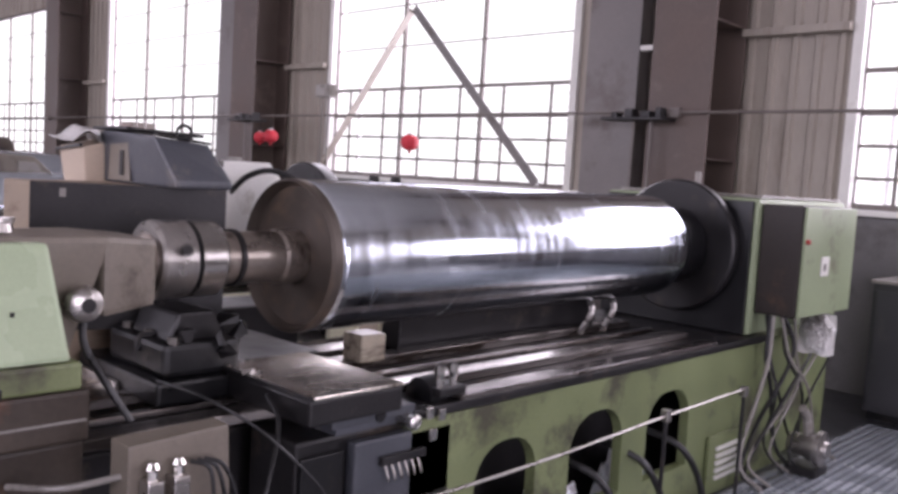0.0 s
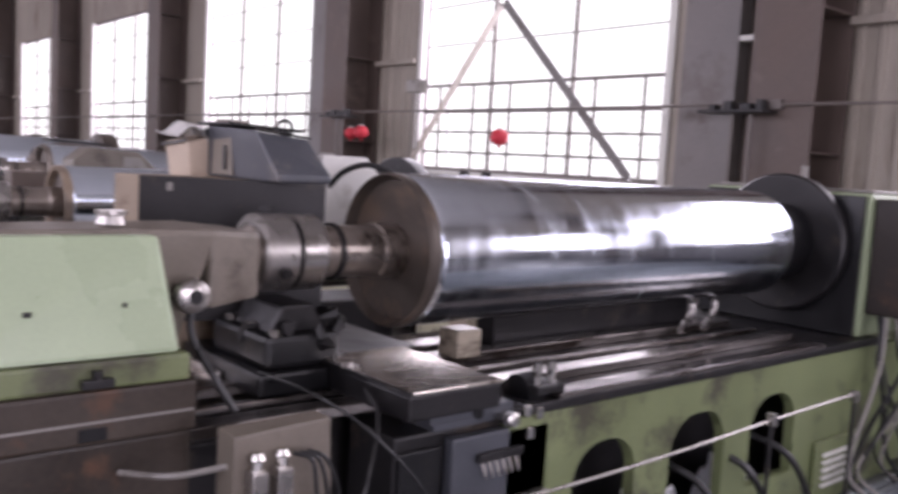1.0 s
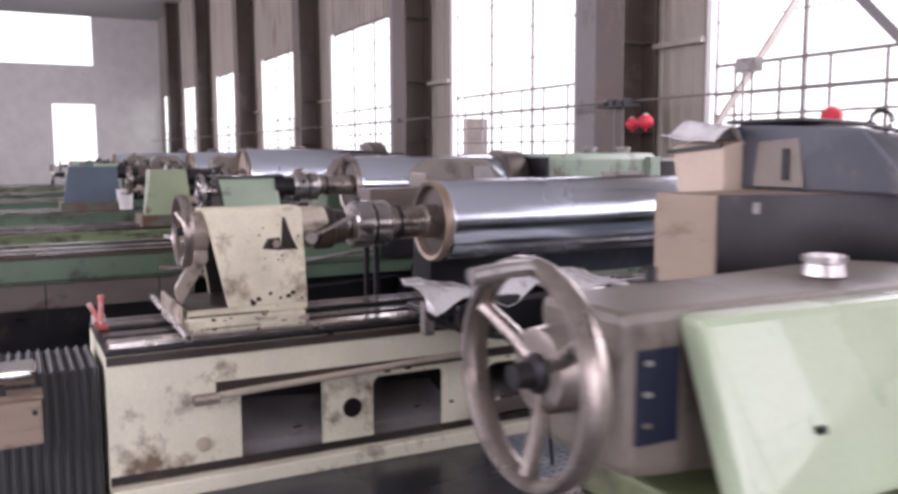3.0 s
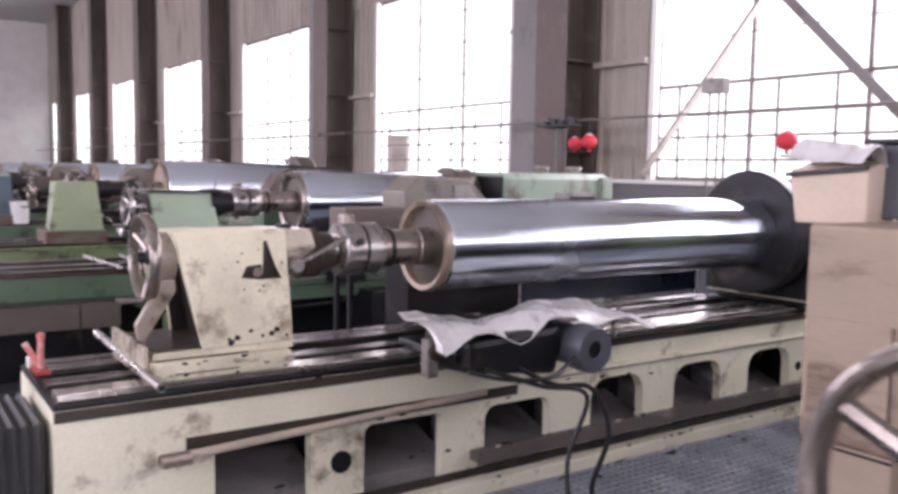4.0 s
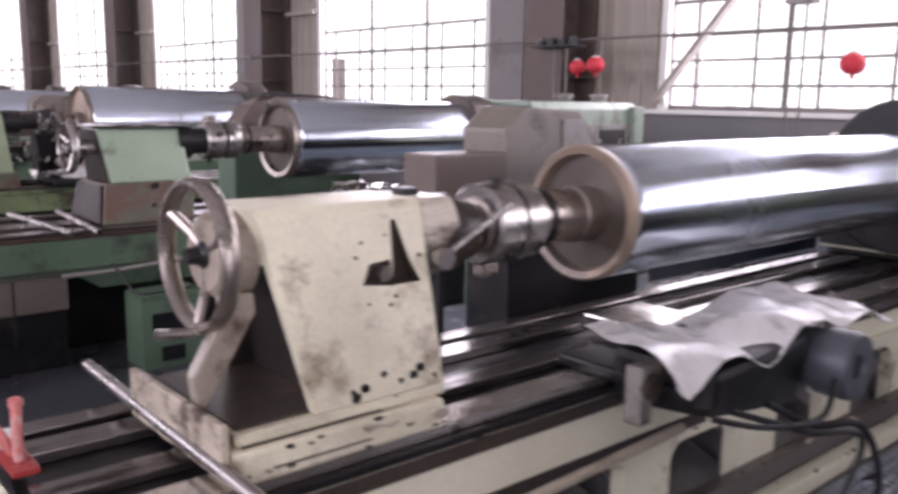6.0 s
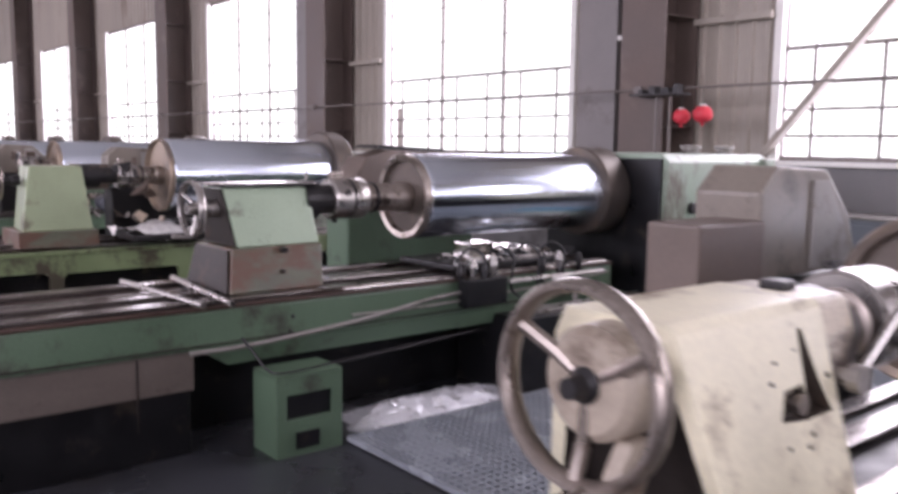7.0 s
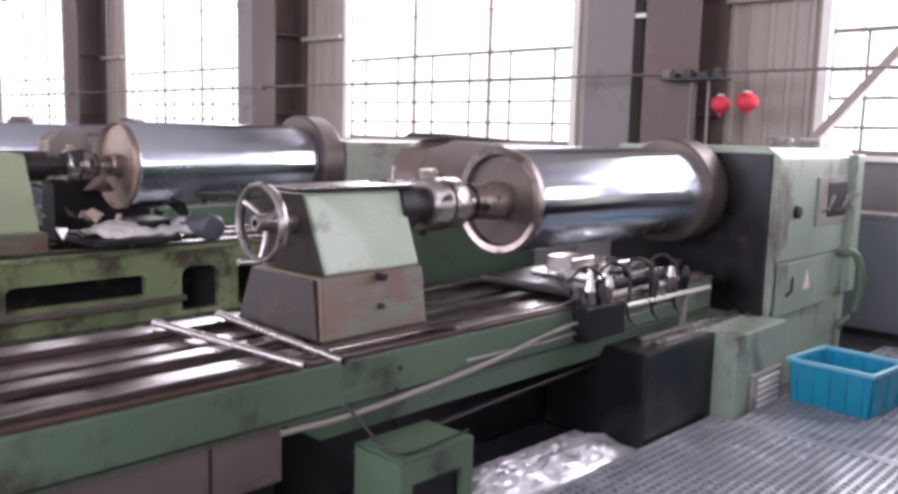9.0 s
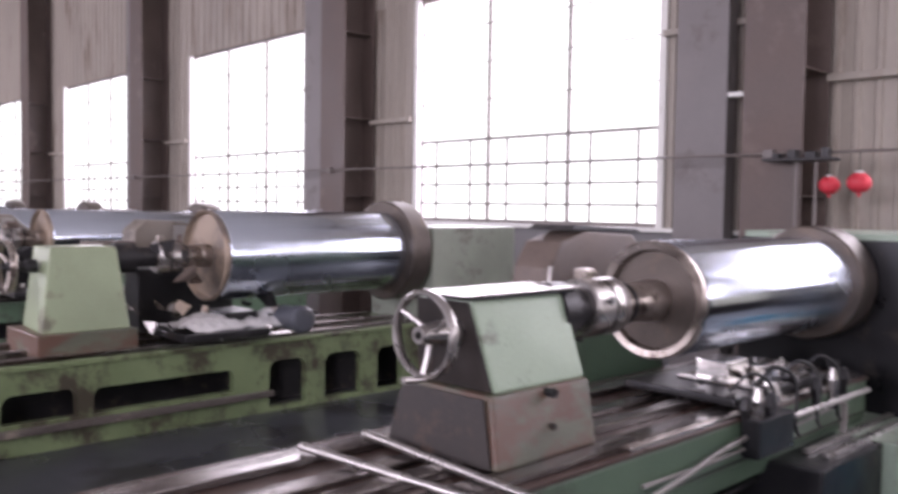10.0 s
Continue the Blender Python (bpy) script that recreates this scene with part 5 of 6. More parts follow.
loose_tube(-6.07, -0.125, 0.815, -4.90, -0.14, 0.80, 0.018, "bright steel tube lying across the machine bed")

rngc = random.Random(23)
for k in range(7):
    ya = 4.86 + 0.09 * k
    xa = -5.423 + 0.50 - 0.03 * (k % 3)
    cable("machine_cable", [(xa, ya, 0.756), (xa + 0.03, ya + 0.04 * rngc.uniform(-1, 1), 0.55), (xa + 0.04 * rngc.uniform(-1, 1), ya + 0.10 * rngc.uniform(-1, 1), 0.26),
                            (xa + 0.06, ya + 0.06 * rngc.uniform(-1, 1), 0.05), (xa + 0.16, ya - 0.10 * rngc.random(), 0.045)], 0.008 + 0.005 * rngc.random(), M_GREY if k % 3 == 1 else M_RUBBER,
          "loose cable hanging below the cream headstock", "machine cables")
for k in range(14):
    yy, xx, q = rngc.uniform(1.9, 5.2), -5.423 + rngc.uniform(0.44, 0.58), rngc.uniform(0.012, 0.035)
    b = thing("grease_scrap", xx, yy, 0.036, "black greasy scrap lying on the grating", "scrap", "scraps on the floor")
    part("scrap", hull([(q * rngc.uniform(-1, 1), q * rngc.uniform(-1.8, 1.8), q * c) for c in (0, 0, 0, 0, 0.5, 0.7, 0.9)], 0), M_OILSHADE, b)
guard = thing("splash_guard", -5.423, 0, 0, "thin pale metal guard frame behind the machine bed", "guard")
for za in (0.775, 0.960):
    part("rail", tube([(-0.42, 2.34, za), (-0.42, 4.02, za)], 0.006, 8), M_STEEL, guard)
for yy in (2.34, 4.02):
    part("upright", tube([(-0.42, yy, 0.748), (-0.42, yy, 0.960)], 0.006, 8), M_STEEL, guard)
part("panel", box(-0.432, -0.428, 2.35, 4.01, 0.79, 0.952, 0.001), M_NAVY, guard, "dark blue sheet")

# grinding head of machine two
gh2 = thing("grinding_head", -6.18, 0, 0, "brown-grey grinding head hood beside a brown motor cabinet", "grinding head", "grinding heads")
part("slide", box(-0.18, 0.10, 1.66, 2.6, 0.0, 1.15, 0.02), M_IRON, gh2)
cabinet2 = part("motor_cabinet", box(-0.10, 0.11, 1.23, 1.63, 1.13, 1.405, 0.012), M_CARDDARK, gh2, "brown sheet steel motor cabinet")
for lx in (-0.08, 0.09):
    part("cabinet_leg", box(lx - 0.014, lx + 0.014, 1.26, 1.29, 0.0, 1.128, 0.003), M_IRON, cabinet2)
part("hood", prism_x([(1.645, 1.18), (2.42, 1.18), (2.32, 1.40), (2.12, 1.58), (1.76, 1.595), (1.645, 1.50)], -0.20, 0.075, 0.015), M_TAIL, gh2, "brown-grey sheet steel hood")
part("hood_front", hull([(0.076, 2.0, 1.2), (0.09, 2.0, 1.2), (0.076, 2.36, 1.2), (0.09, 2.36, 1.2), (0.076, 2.0, 1.54), (0.09, 2.0, 1.54), (0.076, 2.12, 1.54), (0.09, 2.12, 1.54)], 0.003), M_GREY, gh2, "pale corner plate")

# ---- machine three: dark green ----
X3, Z3 = -9.015, 1.317
m3 = thing("roll_grinder", X3, 0, 0, "dark green roll machine with a mint tailstock", "grinding machine", "roll machines")
part("bed", box(-0.55, 0.38, -2.4, 3.9, 0.575, 0.78, 0.015), M_GREEN, m3, "dark green cast bed")
part("bed_belly", hull([(0.375, 0.62, 0.573), (0.375, 3.9, 0.573), (-0.5, 0.62, 0.573), (-0.5, 3.9, 0.573), (0.33, 0.80, 0.46), (0.33, 3.9, 0.46), (-0.5, 0.80, 0.46), (-0.5, 3.9, 0.46)], 0.010), M_GREEN, m3)
part("bed_foot", box(-0.50, 0.355, -2.4, 0.60, 0.36, 0.573, 0.012), M_BROWNBED, m3, "grey-brown oily bed plinth")
# The plinth is black in its lower part.
part("bed_base", box(-0.48, 0.30, -2.4, 0.60, 0.0, 0.358, 0.012), M_BLACK, m3, "black plinth base")
for yy in (-1.5, -0.6, 0.3):
    part("plinth_seam", box(0.3555, 0.360, yy - 0.005, yy + 0.005, 0.19, 0.565, 0.001), M_OILSHADE, m3)
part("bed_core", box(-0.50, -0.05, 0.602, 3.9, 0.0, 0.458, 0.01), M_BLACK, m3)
part("bed_top", box(-0.55, 0.39, -2.4, 3.9, 0.782, 0.80, 0.005), M_RUSTBED, m3, "rust-brown oily bed top")
part("coolant_line", tube(sag([(0.40, 1.55, 0.66), (0.405, 2.1, 0.655), (0.41, 2.7, 0.675), (0.40, 3.4, 0.70), (0.39, 3.85, 0.73)]), 0.008, 8), M_GREY, m3, "thin pale coolant line", True)
part("bed_seam", box(0.381, 0.386, -2.4, 3.9, 0.595, 0.604, 0.002), M_OILSHADE, m3)
part("trough_edge", tube([(0.30, 1.4, 0.36), (0.30, 2.9, 0.43)], 0.012, 8), M_IRON, m3)
ways(m3, -2.4, 3.85, 0.802, ((0.24, 0.35, 0.022), (0.06, 0.14, 0.035), (-0.14, -0.05, 0.02), (-0.42, -0.30, 0.03)))
ts3 = part("tailstock", hull([(0.175, 0.94, 1.07), (0.175, 1.465, 1.07), (-0.24, 0.94, 1.07), (-0.24, 1.465, 1.07), (0.09, 0.895, 1.405), (0.08, 1.44, 1.40), (-0.2, 0.895, 1.405), (-0.2, 1.44, 1.40)], 0.014),
           M_MINT, m3, "mint green tailstock casting")
part("foot", hull([(0.27, 0.85, 0.825), (0.255, 1.44, 0.825), (-0.32, 0.85, 0.825), (-0.32, 1.44, 0.825), (0.19, 0.90, 1.07), (0.19, 1.47, 1.07), (-0.28, 0.90, 1.07), (-0.28, 1.47, 1.07)], 0.012), M_RUSTGREEN, ts3, "rust-patched green tailstock foot")
part("top_plate", box(-0.14, 0.11, 0.87, 1.47, 1.407, 1.42, 0.004), M_IRON, ts3)
part("nose", lathe([(1.42, 0.12), (1.52, 0.12), (1.52, 0.09), (1.62, 0.09)], 32), M_IRON, ts3, "", True, pose(0, 0, Z3))
part("lever", tube([(-0.05, 1.36, 1.425), (-0.05, 1.50, 1.43), (-0.05, 1.51, 1.50)], 0.010, 8), M_STEEL, ts3)
part("spindle", lathe([(0.72, 0.03), (0.84, 0.05), (0.92, 0.05)], 20), M_STEEL, ts3, "", True, pose(0, 0, 1.285))
# Near-black panels cover the -y end of foot and casting.
part("end_grime", hull([(0.25, 0.845, 0.83), (-0.30, 0.845, 0.83), (0.17, 0.885, 1.06), (-0.26, 0.885, 1.06), (0.25, 0.835, 0.83), (-0.30, 0.835, 0.83), (0.17, 0.875, 1.06), (-0.26, 0.875, 1.06)], 0.002), M_OILSHADE, ts3, "near-black end face panel")
part("upper_end_grime", hull([(0.165, 0.932, 1.078), (-0.22, 0.932, 1.078), (0.085, 0.89, 1.398), (-0.19, 0.89, 1.398), (0.165, 0.924, 1.078), (-0.22, 0.924, 1.078), (0.085, 0.882, 1.398), (-0.19, 0.882, 1.398)], 0.002), M_OILSHADE, ts3, "near-black end face panel")
part("top_strip", box(-0.15, 0.118, 0.83, 1.50, 1.4205, 1.427, 0.002), M_STEEL, ts3)
handwheel(ts3, 0.75, 1.285, 0.15, M_STEEL)
for yy, zz, rr in ((1.20, 1.05, 0.018), (1.18, 0.93, 0.012)):
    part("bolt", lathe([(0.15, rr), (0.24 + (0.015 if zz < 1 else 0), rr)], 6, "x"), M_IRON, ts3, m=pose(0, yy, zz))
SPIN.append((roll("ground_roll", X3, Z3, 2.20, 3.90, 0.28, 1.60, M_CHROME, "mirror-bright steel roll turning between centres", M_WHEEL, 1.0, True, 0.86), 1.0))
SPIN.append((faceplate(m3, 3.88, Z3, 0.345, 0.26, M_FLANGE), 1.0))
hs3 = part("headstock", hull([(0.645, 4.19, 0.56), (-0.55, 4.19, 0.56), (0.645, 5.6, 0.56), (-0.55, 5.6, 0.56), (0.645, 4.19, 1.56), (0.56, 4.19, 1.62), (-0.55, 4.19, 1.62), (0.645, 5.6, 1.56), (0.56, 5.6, 1.62), (-0.55, 5.6, 1.62)], 0.015),
           M_DULLGREEN, m3, "mint green headstock housing")
# Black plate covers the -y end of this housing.
part("side_plate", box(-0.56, 0.60, 4.16, 4.187, 0.40, 1.58, 0.006), M_BLACK, hs3, "black plate over the headstock end")
for xx, yy in ((0.34, 4.90), (0.36, 5.35)):
    part("star_knob", lathe([(1.62, 0.075), (1.635, 0.080), (1.64, 0.060), (1.655, 0.060), (1.66, 0.085), (1.685, 0.085), (1.69, 0.05)], 20, "z"), M_GREY, hs3, "grey flat round knob", m=pose(xx, yy, 0))
part("headstock_base", box(-0.55, 0.63, 4.22, 5.6, 0.0, 0.558, 0.015), M_DULLGREEN, m3)
pan = part("control_panel", box(0.647, 0.657, 4.84, 5.45, 1.08, 1.42, 0.004), M_GREY, hs3, "grey control panel with levers")
part("panel_recess", box(0.658, 0.664, 5.02, 5.38, 1.14, 1.38, 0.004), M_IRON, pan)
for yy in (4.92, 5.2, 5.4):
    part("lever", tube([(0.66, yy, 1.18), (0.70, yy, 1.20), (0.72, yy + 0.05, 1.30)], 0.011, 8), M_STEEL, pan)
part("dial", lathe([(0.645, 0.045), (0.67, 0.045), (0.675, 0.035)], 24, "x"), M_IRON, hs3, m=pose(0, 4.50, 1.20))
part("seam", box(0.646, 0.652, 4.2, 5.58, 0.875, 0.882, 0.002), M_IRON, hs3)
part("lower_door", box(0.646, 0.658, 4.24, 5.12, 0.52, 0.862, 0.005), M_DULLGREEN, hs3, "dull green lower door")
# Thin black strip painted as the shadow along the door's edge.
part("door_shadow", box(0.646, 0.650, 4.225, 4.237, 0.52, 0.865, 0.001), M_BLACK, hs3)
part("back_column", box(0.50, 0.70, 5.45, 5.60, 0.56, 1.58, 0.012), M_DULLGREEN, hs3)
part("side_hose", tube(sag([(0.66, 5.30, 0.86), (0.76, 5.36, 0.86), (0.80, 5.40, 0.70), (0.78, 5.40, 0.45), (0.68, 5.36, 0.30)]), 0.03, 12), M_GREEN, hs3, "dark green curved hose", True)
part("warning_plate", hull([(0.659, 4.68, 0.66), (0.663, 4.68, 0.66), (0.659, 4.80, 0.66), (0.663, 4.80, 0.66), (0.659, 4.74, 0.79), (0.663, 4.74, 0.79)], 0.001), M_WHITE, hs3, "small white triangular plate")
part("lower_handle", tube([(0.655, 4.40, 0.64), (0.685, 4.43, 0.68), (0.655, 4.50, 0.76)], 0.010, 8), M_IRON, hs3)
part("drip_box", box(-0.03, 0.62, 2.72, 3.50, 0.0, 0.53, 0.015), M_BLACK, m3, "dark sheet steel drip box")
side3 = part("front_box", box(0.0, 0.76, 3.505, 4.215, 0.0, 0.53, 0.012), M_DULLGREEN, m3, "mint green low front box")
for xx in (0.42, 0.52):
    part("box_rail", box(xx, xx + 0.035, 2.95, 4.15, 0.532, 0.555, 0.005), M_STEEL, m3, "worn steel rail")
part("rail_post", box(0.42, 0.45, 3.42, 3.45, 0.556, 0.72, 0.005), M_GREY, m3)
vent = part("vent_frame", box(0.762, 0.785, 3.70, 4.12, 0.02, 0.26, 0.004), M_GREY, side3)
for k in range(5):
    part("vent_slat", box(0.786, 0.796, 3.76, 4.06, 0.05 + 0.04 * k, 0.07 + 0.04 * k, 0.002), M_WHITE, vent)
part("pump_stand", arched_panel(0.91, 1.31, 0.0, 0.43, [(0.97, 1.25, 0.20, 0.335, 0.008)], 0.40, 0.665), M_GREEN, m3, "green box stand with a slot")
part("stand_slot_back", box(0.60, 0.64, 0.92, 1.29, 0.17, 0.36, 0), M_BLACK, m3)
part("pump_stand_top", box(0.40, 0.667, 0.91, 1.31, 0.432, 0.446, 0.004), M_GREEN, m3)
part("stand_pipe", tube(sag([(0.42, 0.84, 0.62), (0.50, 0.86, 0.56), (0.60, 0.90, 0.47), (0.66, 0.98, 0.462), (0.66, 1.28, 0.475)]), 0.007, 8), M_IRON, m3, "thin pipe along the stand", True)
for zz in (0.50, 0.585):
    part("bed_bolt", lathe([(0.38, 0.013), (0.392, 0.013), (0.396, 0.007)], 8, "x"), M_IRON, m3, m=pose(-0.012, 1.05 + zz * 0.2, zz + 0.11))
part("stand_switch", box(0.666, 0.68, 1.02, 1.16, 0.04, 0.13, 0.004), M_BLACK, m3)
part("drain_pipe", tube(sag([(0.42, 0.55, 0.575), (0.45, 0.9, 0.585), (0.45, 1.6, 0.64), (0.43, 2.1, 0.70), (0.41, 2.42, 0.715), (0.40, 2.6, 0.70)]), 0.012, 10), M_GREY, m3, "pale drain pipe", True)
car3 = part("carriage", box(-0.25, 0.36, 2.36, 3.40, 0.84, 0.88, 0.012), M_IRON, m3, "black oily cross slide")
part("tool_post", box(-0.02, 0.16, 2.66, 2.88, 0.882, 0.99, 0.01), M_BRIGHT, car3)
part("slide_plate", box(-0.1, 0.34, 2.62, 3.35, 0.882, 0.90, 0.006), M_STEEL, car3, "bright slide plate")
part("top_slide", box(-0.05, 0.2, 2.9, 3.2, 0.902, 0.945, 0.008), M_BRIGHT, car3)
for k, yy in enumerate((2.38, 2.46, 2.54, 2.66, 3.1, 3.25, 3.5)):
    part("valve", lathe([(0.72, 0.018), (0.80, 0.022), (0.84 + 0.03 * (k % 2), 0.032), (0.90 + 0.03 * (k % 2), 0.016)], 12, "z"), M_STEEL if k % 2 else M_IRON, car3, m=pose(0.40 + 0.02 * (k % 3), yy, 0))
part("apron", box(0.392, 0.48, 2.36, 2.72, 0.62, 0.80, 0.01), M_BLACK, car3)
rng3 = random.Random(77)
for k in range(26):
    # wet clamps, nuts and hose ends heaped on the slide
    xx, yy, s = rng3.uniform(0.10, 0.44), rng3.uniform(2.40, 3.45), rng3.uniform(0.018, 0.05)
    part("slide_fitting", hull([(xx + s * rng3.uniform(-1, 1), yy + s * rng3.uniform(-1.4, 1.4), 0.885 + s * rng3.uniform(0, 1.6)) for q in range(8)], 0.002), (M_IRON, M_BRIGHT, M_STEEL, M_BLACK, M_WHEEL)[k % 5], car3)
for k in range(4):
    yy = 2.42 + 0.25 * k
    part("hose", tube(sag([(0.30, yy, 0.90), (0.38, yy + 0.05, 0.99), (0.45, yy + 0.12, 0.92), (0.46, yy + 0.10, 0.72), (0.44, yy + 0.2, 0.64)]), 0.009, 8), M_RUBBER, car3, "", True)
part("wet_way", box(0.352, 0.378, 1.5, 3.85, 0.802, 0.815, 0.003), M_BRIGHT, m3, "bright wet edge of the bed")
part("feed_screw", tube([(0.46, 2.75, 0.76), (0.46, 3.7, 0.76)], 0.016, 10), M_STEEL, car3, "", True)
loose_tube(-9.38, 0.48, 0.855, -8.51, 0.59, 0.835, 0.017, "bright steel tube lying across the machine bed")
loose_tube(-9.37, 0.77, 0.855, -8.47, 0.73, 0.835, 0.017, "bright steel tube lying across the machine bed")

# ---- machine four: apple green, and the row behind ----


def far_machine(x, paint, top, label, roll_r=0.36, y0=2.2, y1=4.15, z=1.31, end=0.45, h=0.62, ya=0.86, yb=1.42):
    t = thing("roll_grinder", x, 0, 0, label, "grinding machine", "roll machines")
    ar = [(-0.9, -0.35, 0.20, 0.42, 0.08), (0.50, 1.0, 0.22, 0.42, 0.08), (1.12, 2.25, 0.22, 0.40, 0.06), (2.58, 2.95, 0.04, 0.43, 0.09), (3.15, 3.55, 0.04, 0.43, 0.09), (3.75, 4.05, 0.04, 0.43, 0.09)]
    part("bed", arched_panel(-1.6, 4.4, 0.0, h - 0.04, ar, 0.34, 0.41), paint, t)
    part("bed_core", box(-0.5, 0.05, -1.6, 4.39, 0, h - 0.05, 0.01), M_IRON, t)
    part("bed_top", box(-0.5, 0.43, -1.6, 4.39, h - 0.038, h, 0.008), paint, t)
    part("drip_rail", box(0.412, 0.46, -1.5, 2.6, 0.14, 0.19, 0.006), M_GUTTER, t)
    ways(t, -1.6, 4.2, h + 0.002, ((0.26, 0.38, 0.03), (0.02, 0.12, 0.05), (-0.36, -0.26, 0.05)))
    ts = part("tailstock", hull([(0.30, ya - 0.06, 0.80), (0.30, yb + 0.02, 0.80), (-0.3, ya, 0.80), (-0.3, yb, 0.80), (0.16, ya + 0.05, 1.41), (0.16, yb - 0.03, 1.41), (-0.2, ya + 0.05, 1.41), (-0.2, yb - 0.03, 1.41)], 0.015), top, t)
    part("foot", box(-0.34, 0.34, ya - 0.10, yb + 0.06, h + 0.004, 0.802, 0.012), M_RUSTGREEN, ts)
    part("nose", lathe([(yb, 0.12), (yb + 0.16, 0.12), (yb + 0.16, 0.08), (yb + 0.35, 0.08)], 24), M_IRON, ts, "", True, pose(0, 0, z))
    handwheel(ts, ya - 0.2, z - 0.04, 0.18)
    part("headstock", box(-0.50, 0.45, y1 + 0.30, y1 + 1.5, 0.56, z + 0.24, 0.02), M_GREYMINT, t)
    part("headstock_base", box(-0.50, 0.45, 4.42, y1 + 1.5, 0, 0.558, 0.015), paint, t)
    faceplate(t, y1 + 0.02, z, end, 0.24, M_FLANGE)
    part("carriage", box(0.0, 0.56, 1.75, 2.5, h + 0.06, h + 0.12, 0.012), M_IRON, t)
    part("feed_motor", lathe([(0.40, 0.10), (0.60, 0.10), (0.61, 0.115), (0.70, 0.115), (0.72, 0.09), (0.72, 0.04)], 32, "x"), M_HOOD, t, "dark round feed motor", True, pose(0, 2.72, 0.80))
    part("steady", box(-0.2, 0.2, 2.3, 2.6, h + 0.06, h + 0.22, 0.02), M_BLACK, t)
    rngm = random.Random(int(-x * 10))
    for k in range(24):
        # clamps, hose ends and boxes crowding the nose and the slide
        high = k % 3 == 0
        xx, yy, zz, s = rngm.uniform(-0.25, 0.4), rngm.uniform(yb + 0.05, y0 - 0.05) if high else rngm.uniform(1.6, 2.9), rngm.uniform(1.1, 1.5) if high else rngm.uniform(0.70, 0.95), rngm.uniform(0.04, 0.11)
        part("slide_fitting", hull([(xx + s * rngm.uniform(-1, 1), yy + s * rngm.uniform(-1, 1), zz + s * rngm.uniform(-1, 1)) for q in range(8)], 0.004), (M_IRON, M_WHEEL, M_BLACK, M_CARDDARK, M_STEEL, M_TAN)[k % 6], t)
    roll("ground_roll", x, z, y0, y1 + 0.02, roll_r, y0 - 0.45, M_CHROME, "mirror-bright steel roll resting between machine centres", M_RAWTAN, 1.0, True, 0.95, M_RAWTAN)
    return t


far_machine(-13.35, M_APPLE, M_LAMPGREEN, "apple green roll machine with an arched bed", 0.38, 2.2, 4.10, 1.31, 0.49)
sheet("cover_sheet", -13.25, -12.82, 1.75, 2.75, 0.80, 0.12, 5.0, "crumpled pale plastic sheet over the cross slide", M_SHEET, 0.06)
far_machine(-17.3, M_GREEN, M_TEAL, "dark green roll machine with a blue-grey tailstock", 0.34, ya=0.08, yb=0.94)
far_machine(-21.2, M_GREEN, M_MINT, "dark green roll machine down the hall", 0.32)
far_machine(-25.0, M_GREEN, M_GREEN, "green roll machine down the hall", 0.34)
far_machine(-29.5, M_APPLE, M_MINT, "pale green roll machine far down the hall", 0.32)


# ---- hanging lanterns ----
def lantern(x, y, z, r, label):
    t = thing("red_lantern", x, y, z, label, "lantern", "red lanterns")
    prof = [(-r * 0.85, r * 0.35), (-r * 0.8, r * 0.55), (-r * 0.4, r * 0.92), (0, r), (r * 0.4, r * 0.92), (r * 0.8, r * 0.55), (r * 0.85, r * 0.35)]
    bm = lathe(prof, 36, "z")
    for v in bm.verts:
        a = math.atan2(v.co.y, v.co.x)
        k = 1 + 0.05 * abs(math.sin(a * 6))
        v.co.x *= k
        v.co.y *= k
    part("shade", bm, M_RED, t, "pleated red cloth shade", True)
    part("cap", lathe([(r * 0.85, r * 0.38), (r * 1.02, r * 0.36), (r * 1.05, r * 0.2)], 20, "z"), M_SHEET, t, "pale cap", True)
    part("tassel", lathe([(-r * 1.25, r * 0.12), (-r * 0.86, r * 0.2)], 12, "z"), M_RED, t)
    part("cord", tube([(0, 0, r), (0, 0, 2.30 - z)], 0.004, 6), M_RUBBER, t)
    return t


lantern(-9.71, 6.56, 2.02, 0.10, "red hanging lantern beside the column")
lantern(-9.97, 6.56, 2.0, 0.09, "red hanging lantern beside the column")
lantern(-6.89, 6.56, 1.98, 0.105, "red hanging lantern before the window")


